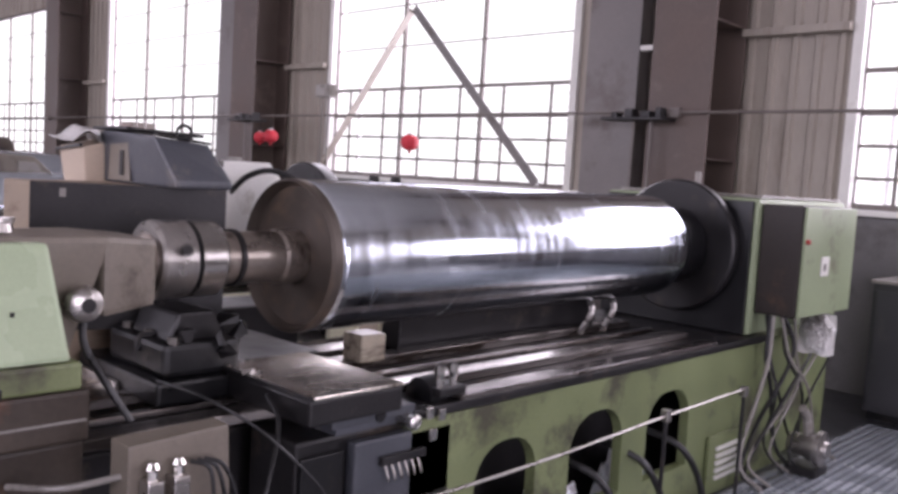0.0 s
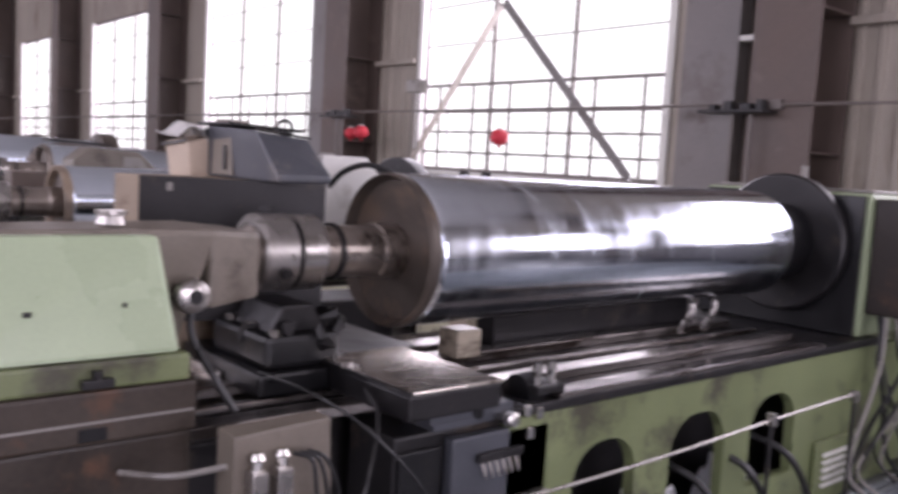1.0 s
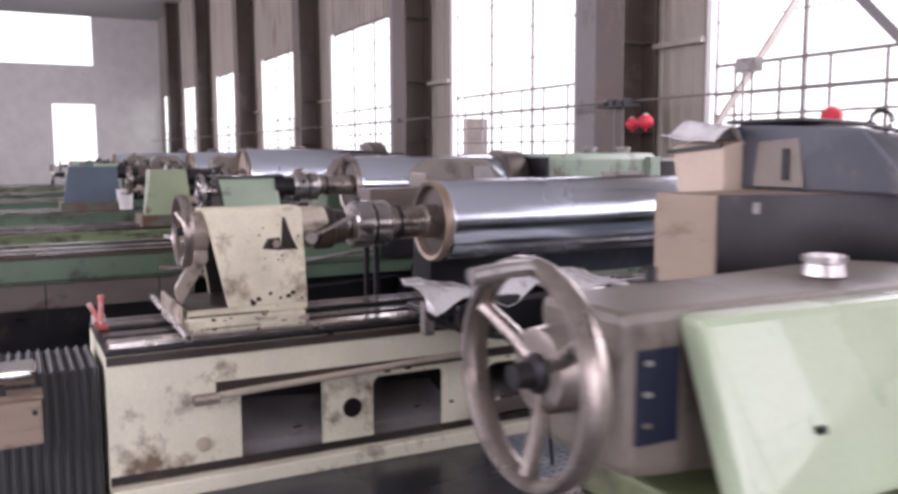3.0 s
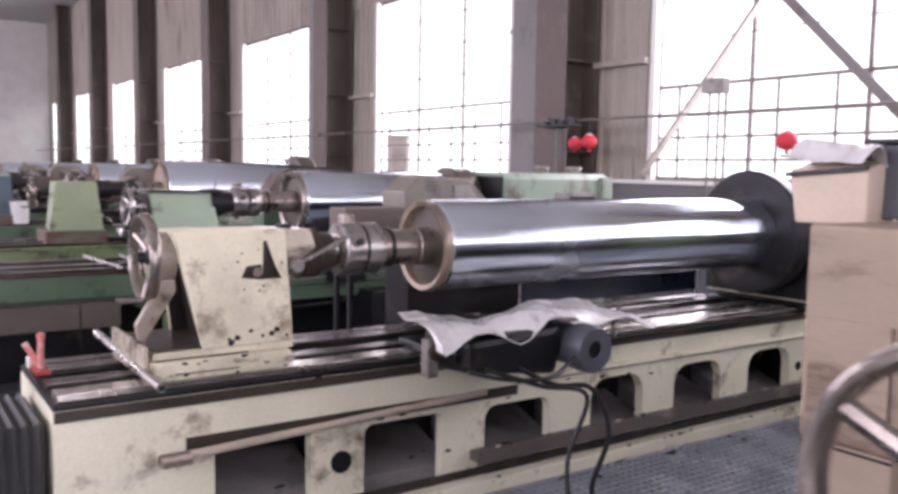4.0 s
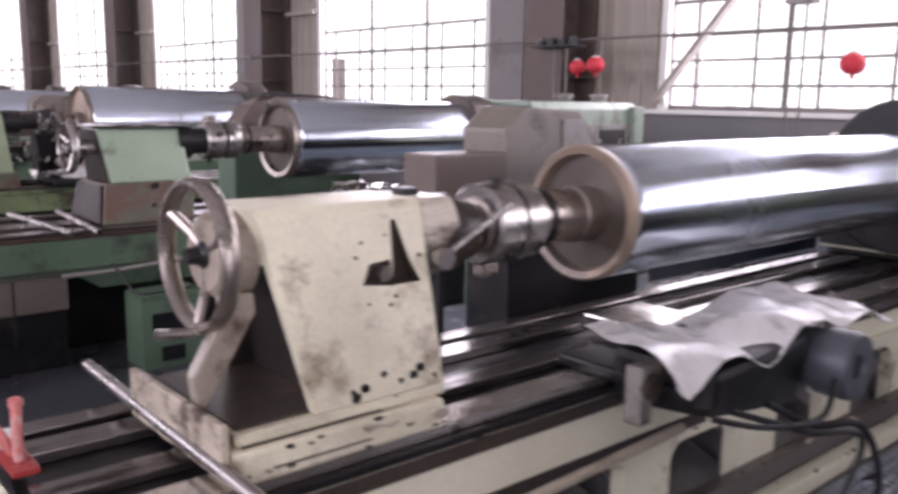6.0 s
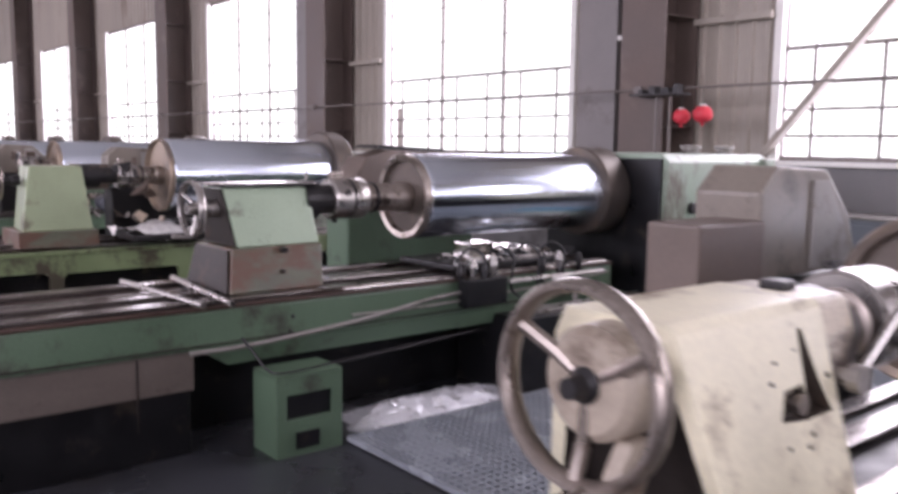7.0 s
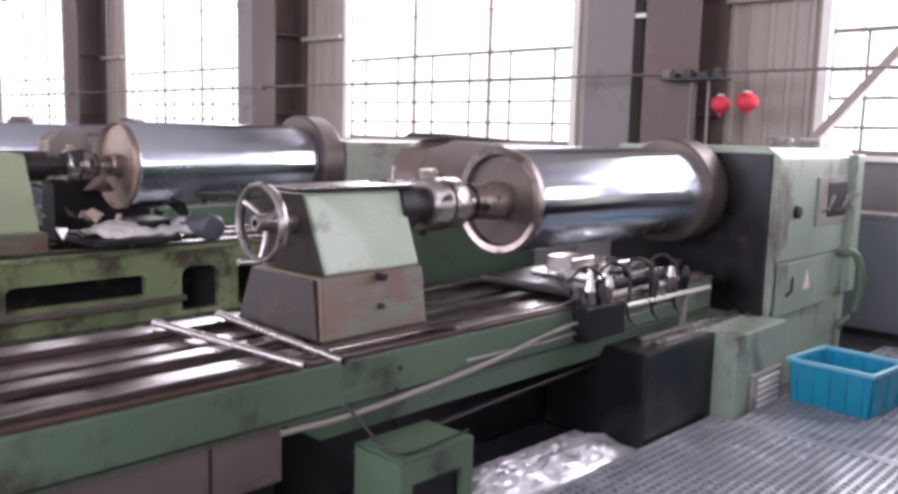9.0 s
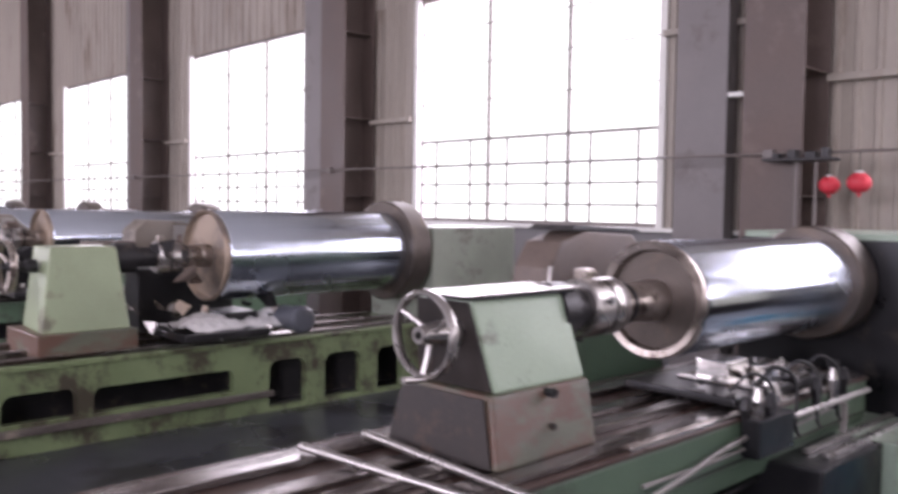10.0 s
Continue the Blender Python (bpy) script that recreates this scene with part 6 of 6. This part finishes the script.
# ---- floor gratings ----
def grating(x0, x1, y0, y1, step, label):
    bm = bmesh.new()

    def bar(ax, ay, bx, by, top=0.034):
        v = [bm.verts.new((p, q, r)) for r in (0.012, top) for p, q in ((ax, ay), (bx, ay), (bx, by), (ax, by))]
        for f in ((0, 1, 5, 4), (1, 2, 6, 5), (2, 3, 7, 6), (3, 0, 4, 7), (4, 5, 6, 7)):
            bm.faces.new([v[i] for i in f])

    x = x0
    while x < x1:
        bar(x, y0, x + 0.020, y1)
        x += step
    y = y0
    while y < y1:
        bar(x0, y, x1, y + 0.013, 0.031)
        y += step
    for x in (x0, x1):
        bar(x - 0.014, y0, x + 0.014, y1, 0.036)
    for y in (y0, y1):
        bar(x0, y - 0.014, x1, y + 0.014, 0.036)
    # Thin black sheet on the floor paints the shade between the bars.
    setting("floor_pit", box(x0, x1, y0, y1, 0.002, 0.008, 0), M_BLACK, "thin black sheet shading the gaps of the grating", "pit")
    return tagged(link("floor_grating", bm, M_GRATE), label, "grating", "floor gratings", "stuff")


grating(-4.98, -2.75, 1.45, 6.2, 0.052, "dark open-mesh floor grating beside the machine")
grating(-1.55, 0.7, 1.8, 6.2, 0.052, "dark open-mesh floor grating beside the machine")
grating(-8.36, -6.25, 1.36, 3.45, 0.052, "dark open-mesh floor grating beside the machine")
grating(-8.22, -6.25, 3.50, 6.2, 0.052, "dark open-mesh floor grating beside the machine")


# ---- loose things ----
def crate(x, y, z, turn):
    t = thing("plastic_crate", x, y, z, "turquoise plastic crate standing open on the grating", "crate")
    t.rotation_euler = (0, 0, radians(turn))
    a, b, h, w = 0.26, 0.25, 0.28, 0.008
    part("bottom", box(-a + 0.02, a - 0.02, -b + 0.02, b - 0.02, 0, 0.012, 0.003), M_CRATE, t)
    for s in (-1, 1):
        part("long_side", hull([(-a + 0.02, s * (b - 0.02), 0.012), (a - 0.02, s * (b - 0.02), 0.012), (-a, s * b, h), (a, s * b, h), (-a + 0.02, s * (b - 0.02 - w), 0.012), (a - 0.02, s * (b - 0.02 - w), 0.012),
                                (-a, s * (b - w), h), (a, s * (b - w), h)], 0), M_CRATE, t)
        part("short_side", hull([(s * (a - 0.02), -b + 0.02, 0.012), (s * (a - 0.02), b - 0.02, 0.012), (s * a, -b, h), (s * a, b, h), (s * (a - 0.02 - w), -b + 0.02, 0.012), (s * (a - 0.02 - w), b - 0.02, 0.012),
                                 (s * (a - w), -b, h), (s * (a - w), b, h)], 0), M_CRATE, t)
        part("rim", box(-a - 0.012, a + 0.012, s * b - 0.012, s * b + 0.012, h - 0.02, h + 0.004, 0.004), M_CRATERIM, t)
        part("rim", box(s * a - 0.012, s * a + 0.012, -b, b, h - 0.02, h + 0.004, 0.004), M_CRATERIM, t)
        for k in range(5):
            xx = -a + 0.06 + k * (2 * a - 0.12) / 4
            part("rib", box(xx - 0.006, xx + 0.006, s * (b - 0.012) - 0.012, s * (b - 0.012) + 0.012, 0.02, h - 0.02, 0.002), M_CRATE, t)
        for k in range(3):
            yy = -b + 0.06 + k * (2 * b - 0.12) / 2
            part("rib", box(s * (a - 0.012) - 0.012, s * (a - 0.012) + 0.012, yy - 0.006, yy + 0.006, 0.02, h - 0.02, 0.002), M_CRATE, t)
    return t


crate(-7.91, 4.34, 0.034, -5)

# grey bench by the window behind machine three, and one at the right of machine one
def bench(x0, x1, y0, y1, h, label, paint):
    t = thing("steel_cabinet", (x0 + x1) / 2, (y0 + y1) / 2, 0, label, "cabinet", "low cabinets")
    a, b = (x1 - x0) / 2, (y1 - y0) / 2
    part("body", box(-a, a, -b, b, 0.06, h - 0.03, 0.008), paint, t)
    part("top", box(-a - 0.02, a + 0.02, -b - 0.02, b + 0.02, h - 0.028, h, 0.006), M_GREY, t)
    part("plinth", box(-a + 0.03, a - 0.03, -b + 0.03, b - 0.03, 0, 0.058, 0), M_BLACK, t)
    for s in (-0.5, 0.5):
        part("door", box(s * a - a * 0.46, s * a + a * 0.46, -b - 0.014, -b - 0.002, 0.1, h - 0.08, 0.004), paint, t)
    return t


M_HOODDARK = material("dark_steel_cabinet_paint", (0.052, 0.052, 0.058), 0.45, 0, 0.2, 2.4, 70, 0.04, (0.09, 0.085, 0.08), 0.64, 3.0)
M_TEALGREY = material("slate_grey_paint", (0.14, 0.155, 0.175), 0.45, 0, 0.12, 2.4, 70, 0.04, (0.09, 0.09, 0.10), 0.66, 3.0)
bench(-8.75, -6.6, 6.62, 7.12, 1.07, "slate grey low steel cabinet under the window", M_TEALGREY)
bench(-1.70, -0.1, 6.5, 7.12, 1.05, "dark grey low steel cabinet under the window", M_HOODDARK)


# ---- more machine-side things ----


def tool_stand(x, y, label):
    """A thin two-legged stand with a loaded shelf plate on top."""
    t = thing("tool_stand", x, y, 0, label, "stand", "stands by the columns")
    for dx in (-0.02, 0.16):
        part("leg", box(dx - 0.012, dx + 0.012, -0.012, 0.012, 0, 2.22, 0.002), M_FRAME, t)
    part("foot", box(-0.15, 0.3, -0.14, 0.14, 0, 0.02, 0.003), M_IRON, t)
    part("shelf", box(-0.30, 0.33, -0.12, 0.12, 2.22, 2.245, 0.004), M_IRON, t)
    for dx, w, h in ((-0.20, 0.06, 0.05), (-0.05, 0.08, 0.08), (0.12, 0.10, 0.06), (0.25, 0.05, 0.09)):
        part("tin", box(dx - w / 2, dx + w / 2, -0.06, 0.05, 2.246, 2.246 + h, 0.008), M_IRON, t)
    return t


tool_stand(-3.84, 6.48, "dark tool stand with a loaded top shelf")
tool_stand(-10.22, 6.48, "dark tool stand with a loaded top shelf")

lampbox = thing("work_lamp", -6.66, 5.14, 0.0, "grey box work lamp on two thin posts", "lamp")
part("post", tube([(-0.05, 0, 0.02), (-0.05, 0, 2.34)], 0.010, 8), M_FRAME, lampbox)
part("post", tube([(0.05, 0, 0.02), (0.05, 0, 2.34)], 0.010, 8), M_FRAME, lampbox)
part("foot", box(-0.15, 0.15, -0.12, 0.12, 0, 0.022, 0.003), M_IRON, lampbox)
part("lamp_box", box(-0.10, 0.12, -0.06, 0.06, 2.34, 2.47, 0.015), M_GREY, lampbox)

# grinding head of machine three
gh3 = thing("grinding_head", -9.80, 0, 0, "grey grinding head hood with a flat top plate", "grinding head", "grinding heads")
part("slide", box(-0.18, 0.12, 2.2, 3.4, 0.0, 1.20, 0.02), M_GREEN, gh3)
part("hood", prism_x([(2.25, 1.20), (3.35, 1.20), (3.25, 1.45), (3.05, 1.60), (2.60, 1.62), (2.38, 1.56), (2.28, 1.42)], -0.16, 0.10, 0.015), M_CARDDARK, gh3, "brown-grey sheet steel hood")
part("top_plate", hull([(-0.2, 2.45, 1.63), (0.1, 2.45, 1.63), (-0.2, 3.15, 1.61), (0.1, 3.15, 1.61), (-0.2, 2.5, 1.655), (0.1, 2.5, 1.655), (-0.2, 3.1, 1.63), (0.1, 3.1, 1.63)], 0.004), M_IRON, gh3)

# grinding heads of the row behind
for xx, dy in ((-14.2, 0.3), (-18.1, 0.0), (-22.0, 0.0)):
    copy_thing(gh2, pose(xx, dy, 0))

bk = thing("white_bucket", -17.02, 1.02, 0.652, "white plastic bucket standing on the machine bed", "bucket")
part("pail", lathe([(0.0, 0.11), (0.005, 0.12), (0.34, 0.145), (0.35, 0.155), (0.36, 0.15), (0.33, 0.135)], 28, "z", cap=False), M_WHITE, bk, "", True)
part("pail_floor", lathe([(0.0, 0.118), (0.006, 0.118)], 28, "z"), M_WHITE, bk)
part("handle", tube([(0.15 * math.cos(k * math.pi / 10), 0, 0.34 + 0.10 * math.sin(k * math.pi / 10)) for k in range(11)], 0.006, 6), M_STEEL, bk)

# bellows at the tail end of machine two
bel = thing("way_bellows", X2, -0.50, 0, "grey pleated bellows cover at the bed end", "bellows")
folds = bmesh.new()
ring = []
for k in range(44):
    w = 0.26 if k % 2 else 0.235
    ring.append([folds.verts.new(p) for p in ((-w, -0.022 * k, 0.02), (w, -0.022 * k, 0.02), (w, -0.022 * k, 0.66 - (0 if k % 2 else 0.025)), (-w, -0.022 * k, 0.66 - (0 if k % 2 else 0.025)))])
for p, q in zip(ring, ring[1:]):
    for k in range(4):
        folds.faces.new((p[k], p[(k + 1) % 4], q[(k + 1) % 4], q[k]))
folds.faces.new(ring[0])
folds.faces.new(ring[-1])
part("folds", folds, M_BELLOWS, bel)
part("end_plate", box(-0.28, 0.28, -0.985, -0.955, 0, 0.70, 0.006), M_IRON, bel)

red = thing("red_bracket", -5.56, -0.45, 0.759, "red painted forked bracket on the bed end", "bracket")
part("base", box(-0.09, 0.06, -0.03, 0.03, 0, 0.018, 0.004), M_REDPAINT, red)
part("post", tube([(0.0, 0, 0.018), (-0.005, 0, 0.08), (-0.012, 0.004, 0.15)], 0.013, 10), M_WORNRED, red, "tall rubbed red post", True)
part("post_cap", lathe([(0, 0.018), (0.014, 0.016), (0.02, 0.008)], 12, "z"), M_WORNRED, red, "rubbed pale tip", m=pose(-0.012, 0.004, 0.148))
part("prong", tube([(-0.045, 0, 0.018), (-0.06, -0.02, 0.06), (-0.085, -0.05, 0.115)], 0.013, 10), M_WORNRED, red, "slanting rubbed prong", True)
part("yoke", tube([(-0.08, 0, 0.03), (-0.04, 0.01, 0.05), (0.0, 0, 0.045)], 0.010, 8), M_REDPAINT, red)
part("wiper_block", box(-0.16, -0.105, -0.035, 0.03, 0, 0.045, 0.006), M_WHITE, red, "white wiper block")

gear = thing("end_gearbox", -5.163, -0.953, 0.37, "brown gear case with a steel handle on the bed end", "gear case")
part("case", box(0.004, 0.16, 0, 0.20, 0.0, 0.205, 0.014), M_CARD, gear, "oily brown case")
part("case_lid", box(0.0, 0.168, -0.002, 0.207, 0.207, 0.222, 0.005), M_CARD, gear)
part("lid_screw", lathe([(0.161, 0.012), (0.168, 0.012)], 10, "x"), M_IRON, gear, m=pose(0, 0.17, 0.15))
part("bracket", box(0.06, 0.10, 0.02, 0.06, 0.223, 0.26, 0.004), M_IRON, gear)
part("handle", lathe([(0.0, 0.03), (0.005, 0.052), (0.16, 0.056), (0.18, 0.05), (0.19, 0.03)], 28), M_BRIGHT, gear, "bright round steel handle", True, pose(0.08, 0, 0.315))

# wrapped floor under machine three
def crumple(name, cx, cy, ax, ay, h, seed, label, mat):
    bm = bmesh.new()
    n = 34
    g = []
    for i in range(n + 1):
        row = []
        for j in range(n + 1):
            u, v = 2 * i / n - 1, 2 * j / n - 1
            k = max(0.0, 1 - (u * u + v * v) ** 2)
            p = Vector((u * 3 + seed, v * 3, seed))
            z = h * k * (0.35 + 0.9 * abs(noise.noise(p)) + 0.6 * abs(noise.noise(p * 2.7)) + 0.3 * abs(noise.noise(p * 6)))
            e = 1 + 0.25 * noise.noise(Vector((math.atan2(v, u) * 1.3, seed, 0)))
            row.append(bm.verts.new((cx + ax * u * e, cy + ay * v * e, 0.004 + z)))
        g.append(row)
    for i in range(n):
        for j in range(n):
            bm.faces.new((g[i][j], g[i + 1][j], g[i + 1][j + 1], g[i][j + 1]))
    low = [bm.verts.new((v.co.x, v.co.y, 0.001)) for v in (g[0][0], g[n][0], g[n][n], g[0][n])]
    bm.faces.new(low)
    return tagged(link(name, bm, mat), label, "foil")


crumple("foil_wrap", -8.62, 2.20, 0.20, 0.66, 0.07, 3.0, "crumpled silver foil lying under the machine bed", M_FOIL)
crumple("foil_wrap", -1.84, 2.82, 0.14, 0.24, 0.28, 8.0, "crumpled silver foil stuffed into the bed arch", M_FOIL)
crumple("foil_wrap", -1.84, 3.44, 0.14, 0.24, 0.28, 12.0, "crumpled silver foil stuffed into the bed arch", M_FOIL)

# cables and the wire rope along machine one
rope = tagged(new("wire_rope"), "thin steel wire rope strung along the machine", "rope")
part("rope", tube(sag([(-1.45, 1.3, 0.60), (-1.45, 2.2, 0.60), (-1.45, 3.11, 0.625), (-1.45, 3.88, 0.64)]), 0.006, 6), M_STEEL, rope, smooth=True)
for yy in (3.11, 3.88):
    p = thing("rope_post", -1.45, yy, 0, "thin steel post carrying the wire rope", "post", "rope posts")
    part("post", tube([(0, 0, 0), (0, 0, 0.64)], 0.010, 8), M_IRON, p)
    part("clip", box(-0.018, 0.018, -0.018, 0.018, 0.60, 0.655, 0.004), M_STEEL, p)
rng = random.Random(4)
for k in range(11):
    ya, yb = 4.2 + rng.random() * 0.9, 3.95 + rng.random() * 1.1
    xa = -1.62 + rng.random() * 0.12
    pts = [(xa, max(ya, 4.45), 0.95), (xa + 0.06 * rng.random(), ya + 0.1 * rng.random(), 0.72), (xa + 0.12 * rng.random(), (ya + yb) / 2, 0.32 + 0.25 * rng.random()),
           (xa + 0.05, yb, 0.12 + 0.1 * rng.random()), (xa + 0.13, yb + 0.15, 0.02)]
    cable("machine_cable", pts, 0.007 + 0.006 * rng.random(), M_GREY if k % 3 == 0 else M_RUBBER, "loose cable hanging below the control cabinet", "machine cables")
for k in range(3):
    y = 2.78 + 0.36 * k
    cable("coolant_hose", [(-1.80, y, 0.42), (-1.60, y + 0.05, 0.36), (-1.53, y + 0.13, 0.2), (-1.51, y + 0.17, 0.03)], 0.017, M_RUBBER, "black hose hanging out of the bed arch", "machine cables")
cable("coolant_hose", [(-1.80, 1.25, 0.91), (-1.66, 1.20, 0.86), (-1.56, 1.10, 0.72), (-1.57, 1.04, 0.45), (-1.55, 1.12, 0.04)], 0.007, M_RUBBER, "black hose along the cross slide", "machine cables")
cable("coolant_hose", [(-2.1, 1.04, 0.92), (-1.8, 1.04, 0.93), (-1.62, 1.12, 0.86), (-1.54, 1.26, 0.70), (-1.57, 1.42, 0.5)], 0.005, M_RUBBER, "black hose along the cross slide", "machine cables")
cable("coolant_hose", [(-1.95, 0.74, 1.20), (-1.92, 0.73, 1.10), (-1.90, 0.79, 0.98), (-1.86, 0.84, 0.88)], 0.011, M_RUBBER, "black hose below the clamp knob", "machine cables")

pump = thing("coolant_pump", -1.42, 4.72, 0.034, "grey coolant pump with a round flange", "pump")
part("foot", box(-0.09, 0.09, -0.09, 0.10, 0, 0.05, 0.006), M_IRON, pump)
part("body", lathe([(-0.10, 0.06), (0.05, 0.07), (0.06, 0.10), (0.09, 0.10), (0.10, 0.05), (0.12, 0.045)], 24, "x"), M_STEEL, pump, "", True, pose(0, 0, 0.16))
part("spout", tube(sag([(0, 0, 0.21), (0, -0.05, 0.34), (0, -0.12, 0.40)]), 0.026, 10), M_GREY, pump, "", True)
rag = crumple("cleaning_rag", 0, 0, 0.10, 0.12, 0.10, 21.0, "pale rag stuffed below the cabinet", M_SHEET)
rag.location = (-1.50, 4.92, 0.82)
rag.rotation_euler = (radians(70), 0, radians(20))
rag["category"] = "rag"

# outside the windows: wavy fence wires and a stack of boxes
for xl in (WIN_LEFT[1], WIN_LEFT[2]):
    for k in range(9):
        w = tagged(new("fence_wire"), "wavy pale fence wire outside the window", "wire", "outdoor fence wires")
        z0 = 1.62 + 0.17 * k
        part("wire", tube([(xl + 0.06 * i, Y_WALL + 0.32, z0 + 0.02 * math.sin(i * 1.05 + k)) for i in range(int(WIN_W / 0.06) + 1)], 0.006, 5), M_BRICK_FAR, w)
for xl in (WIN_LEFT[1], WIN_LEFT[2]):
    for xx in (0.2, WIN_W - 0.2):
        fp = thing("fence_post", xl + xx, Y_WALL + 0.34, -0.2, "thin pale fence post outside the window", "post", "outdoor fence posts")
        part("post", box(-0.02, 0.02, 0, 0.04, 0, 3.4, 0.003), M_BRICK_FAR, fp)
rng2 = random.Random(9)
for i in range(3):
    for k in range(6):
        b = thing("stacked_box", -21.0 + 0.72 * i, 9.4, -0.2 + 0.44 * k, "dusty pink-grey box stacked outside the window", "box", "boxes stacked outdoors")
        part("box", box(-0.33, 0.33, -0.3, 0.3, 0.0, 0.40, 0.02), M_PALLET, b)
        part("lid", box(-0.34, 0.34, -0.31, 0.31, 0.402, 0.438, 0.006), M_PALLET, b)

# ---- movement ----
def motions():
    for ob, turn in SPIN:
        at, rows = ob.location.copy(), []
        for k in range(101):
            t = k / 10
            rows.append((t, pose(at.x, at.y, at.z, 0, 360 * t / turn, 0)))
        walk(ob, rows)


motions()
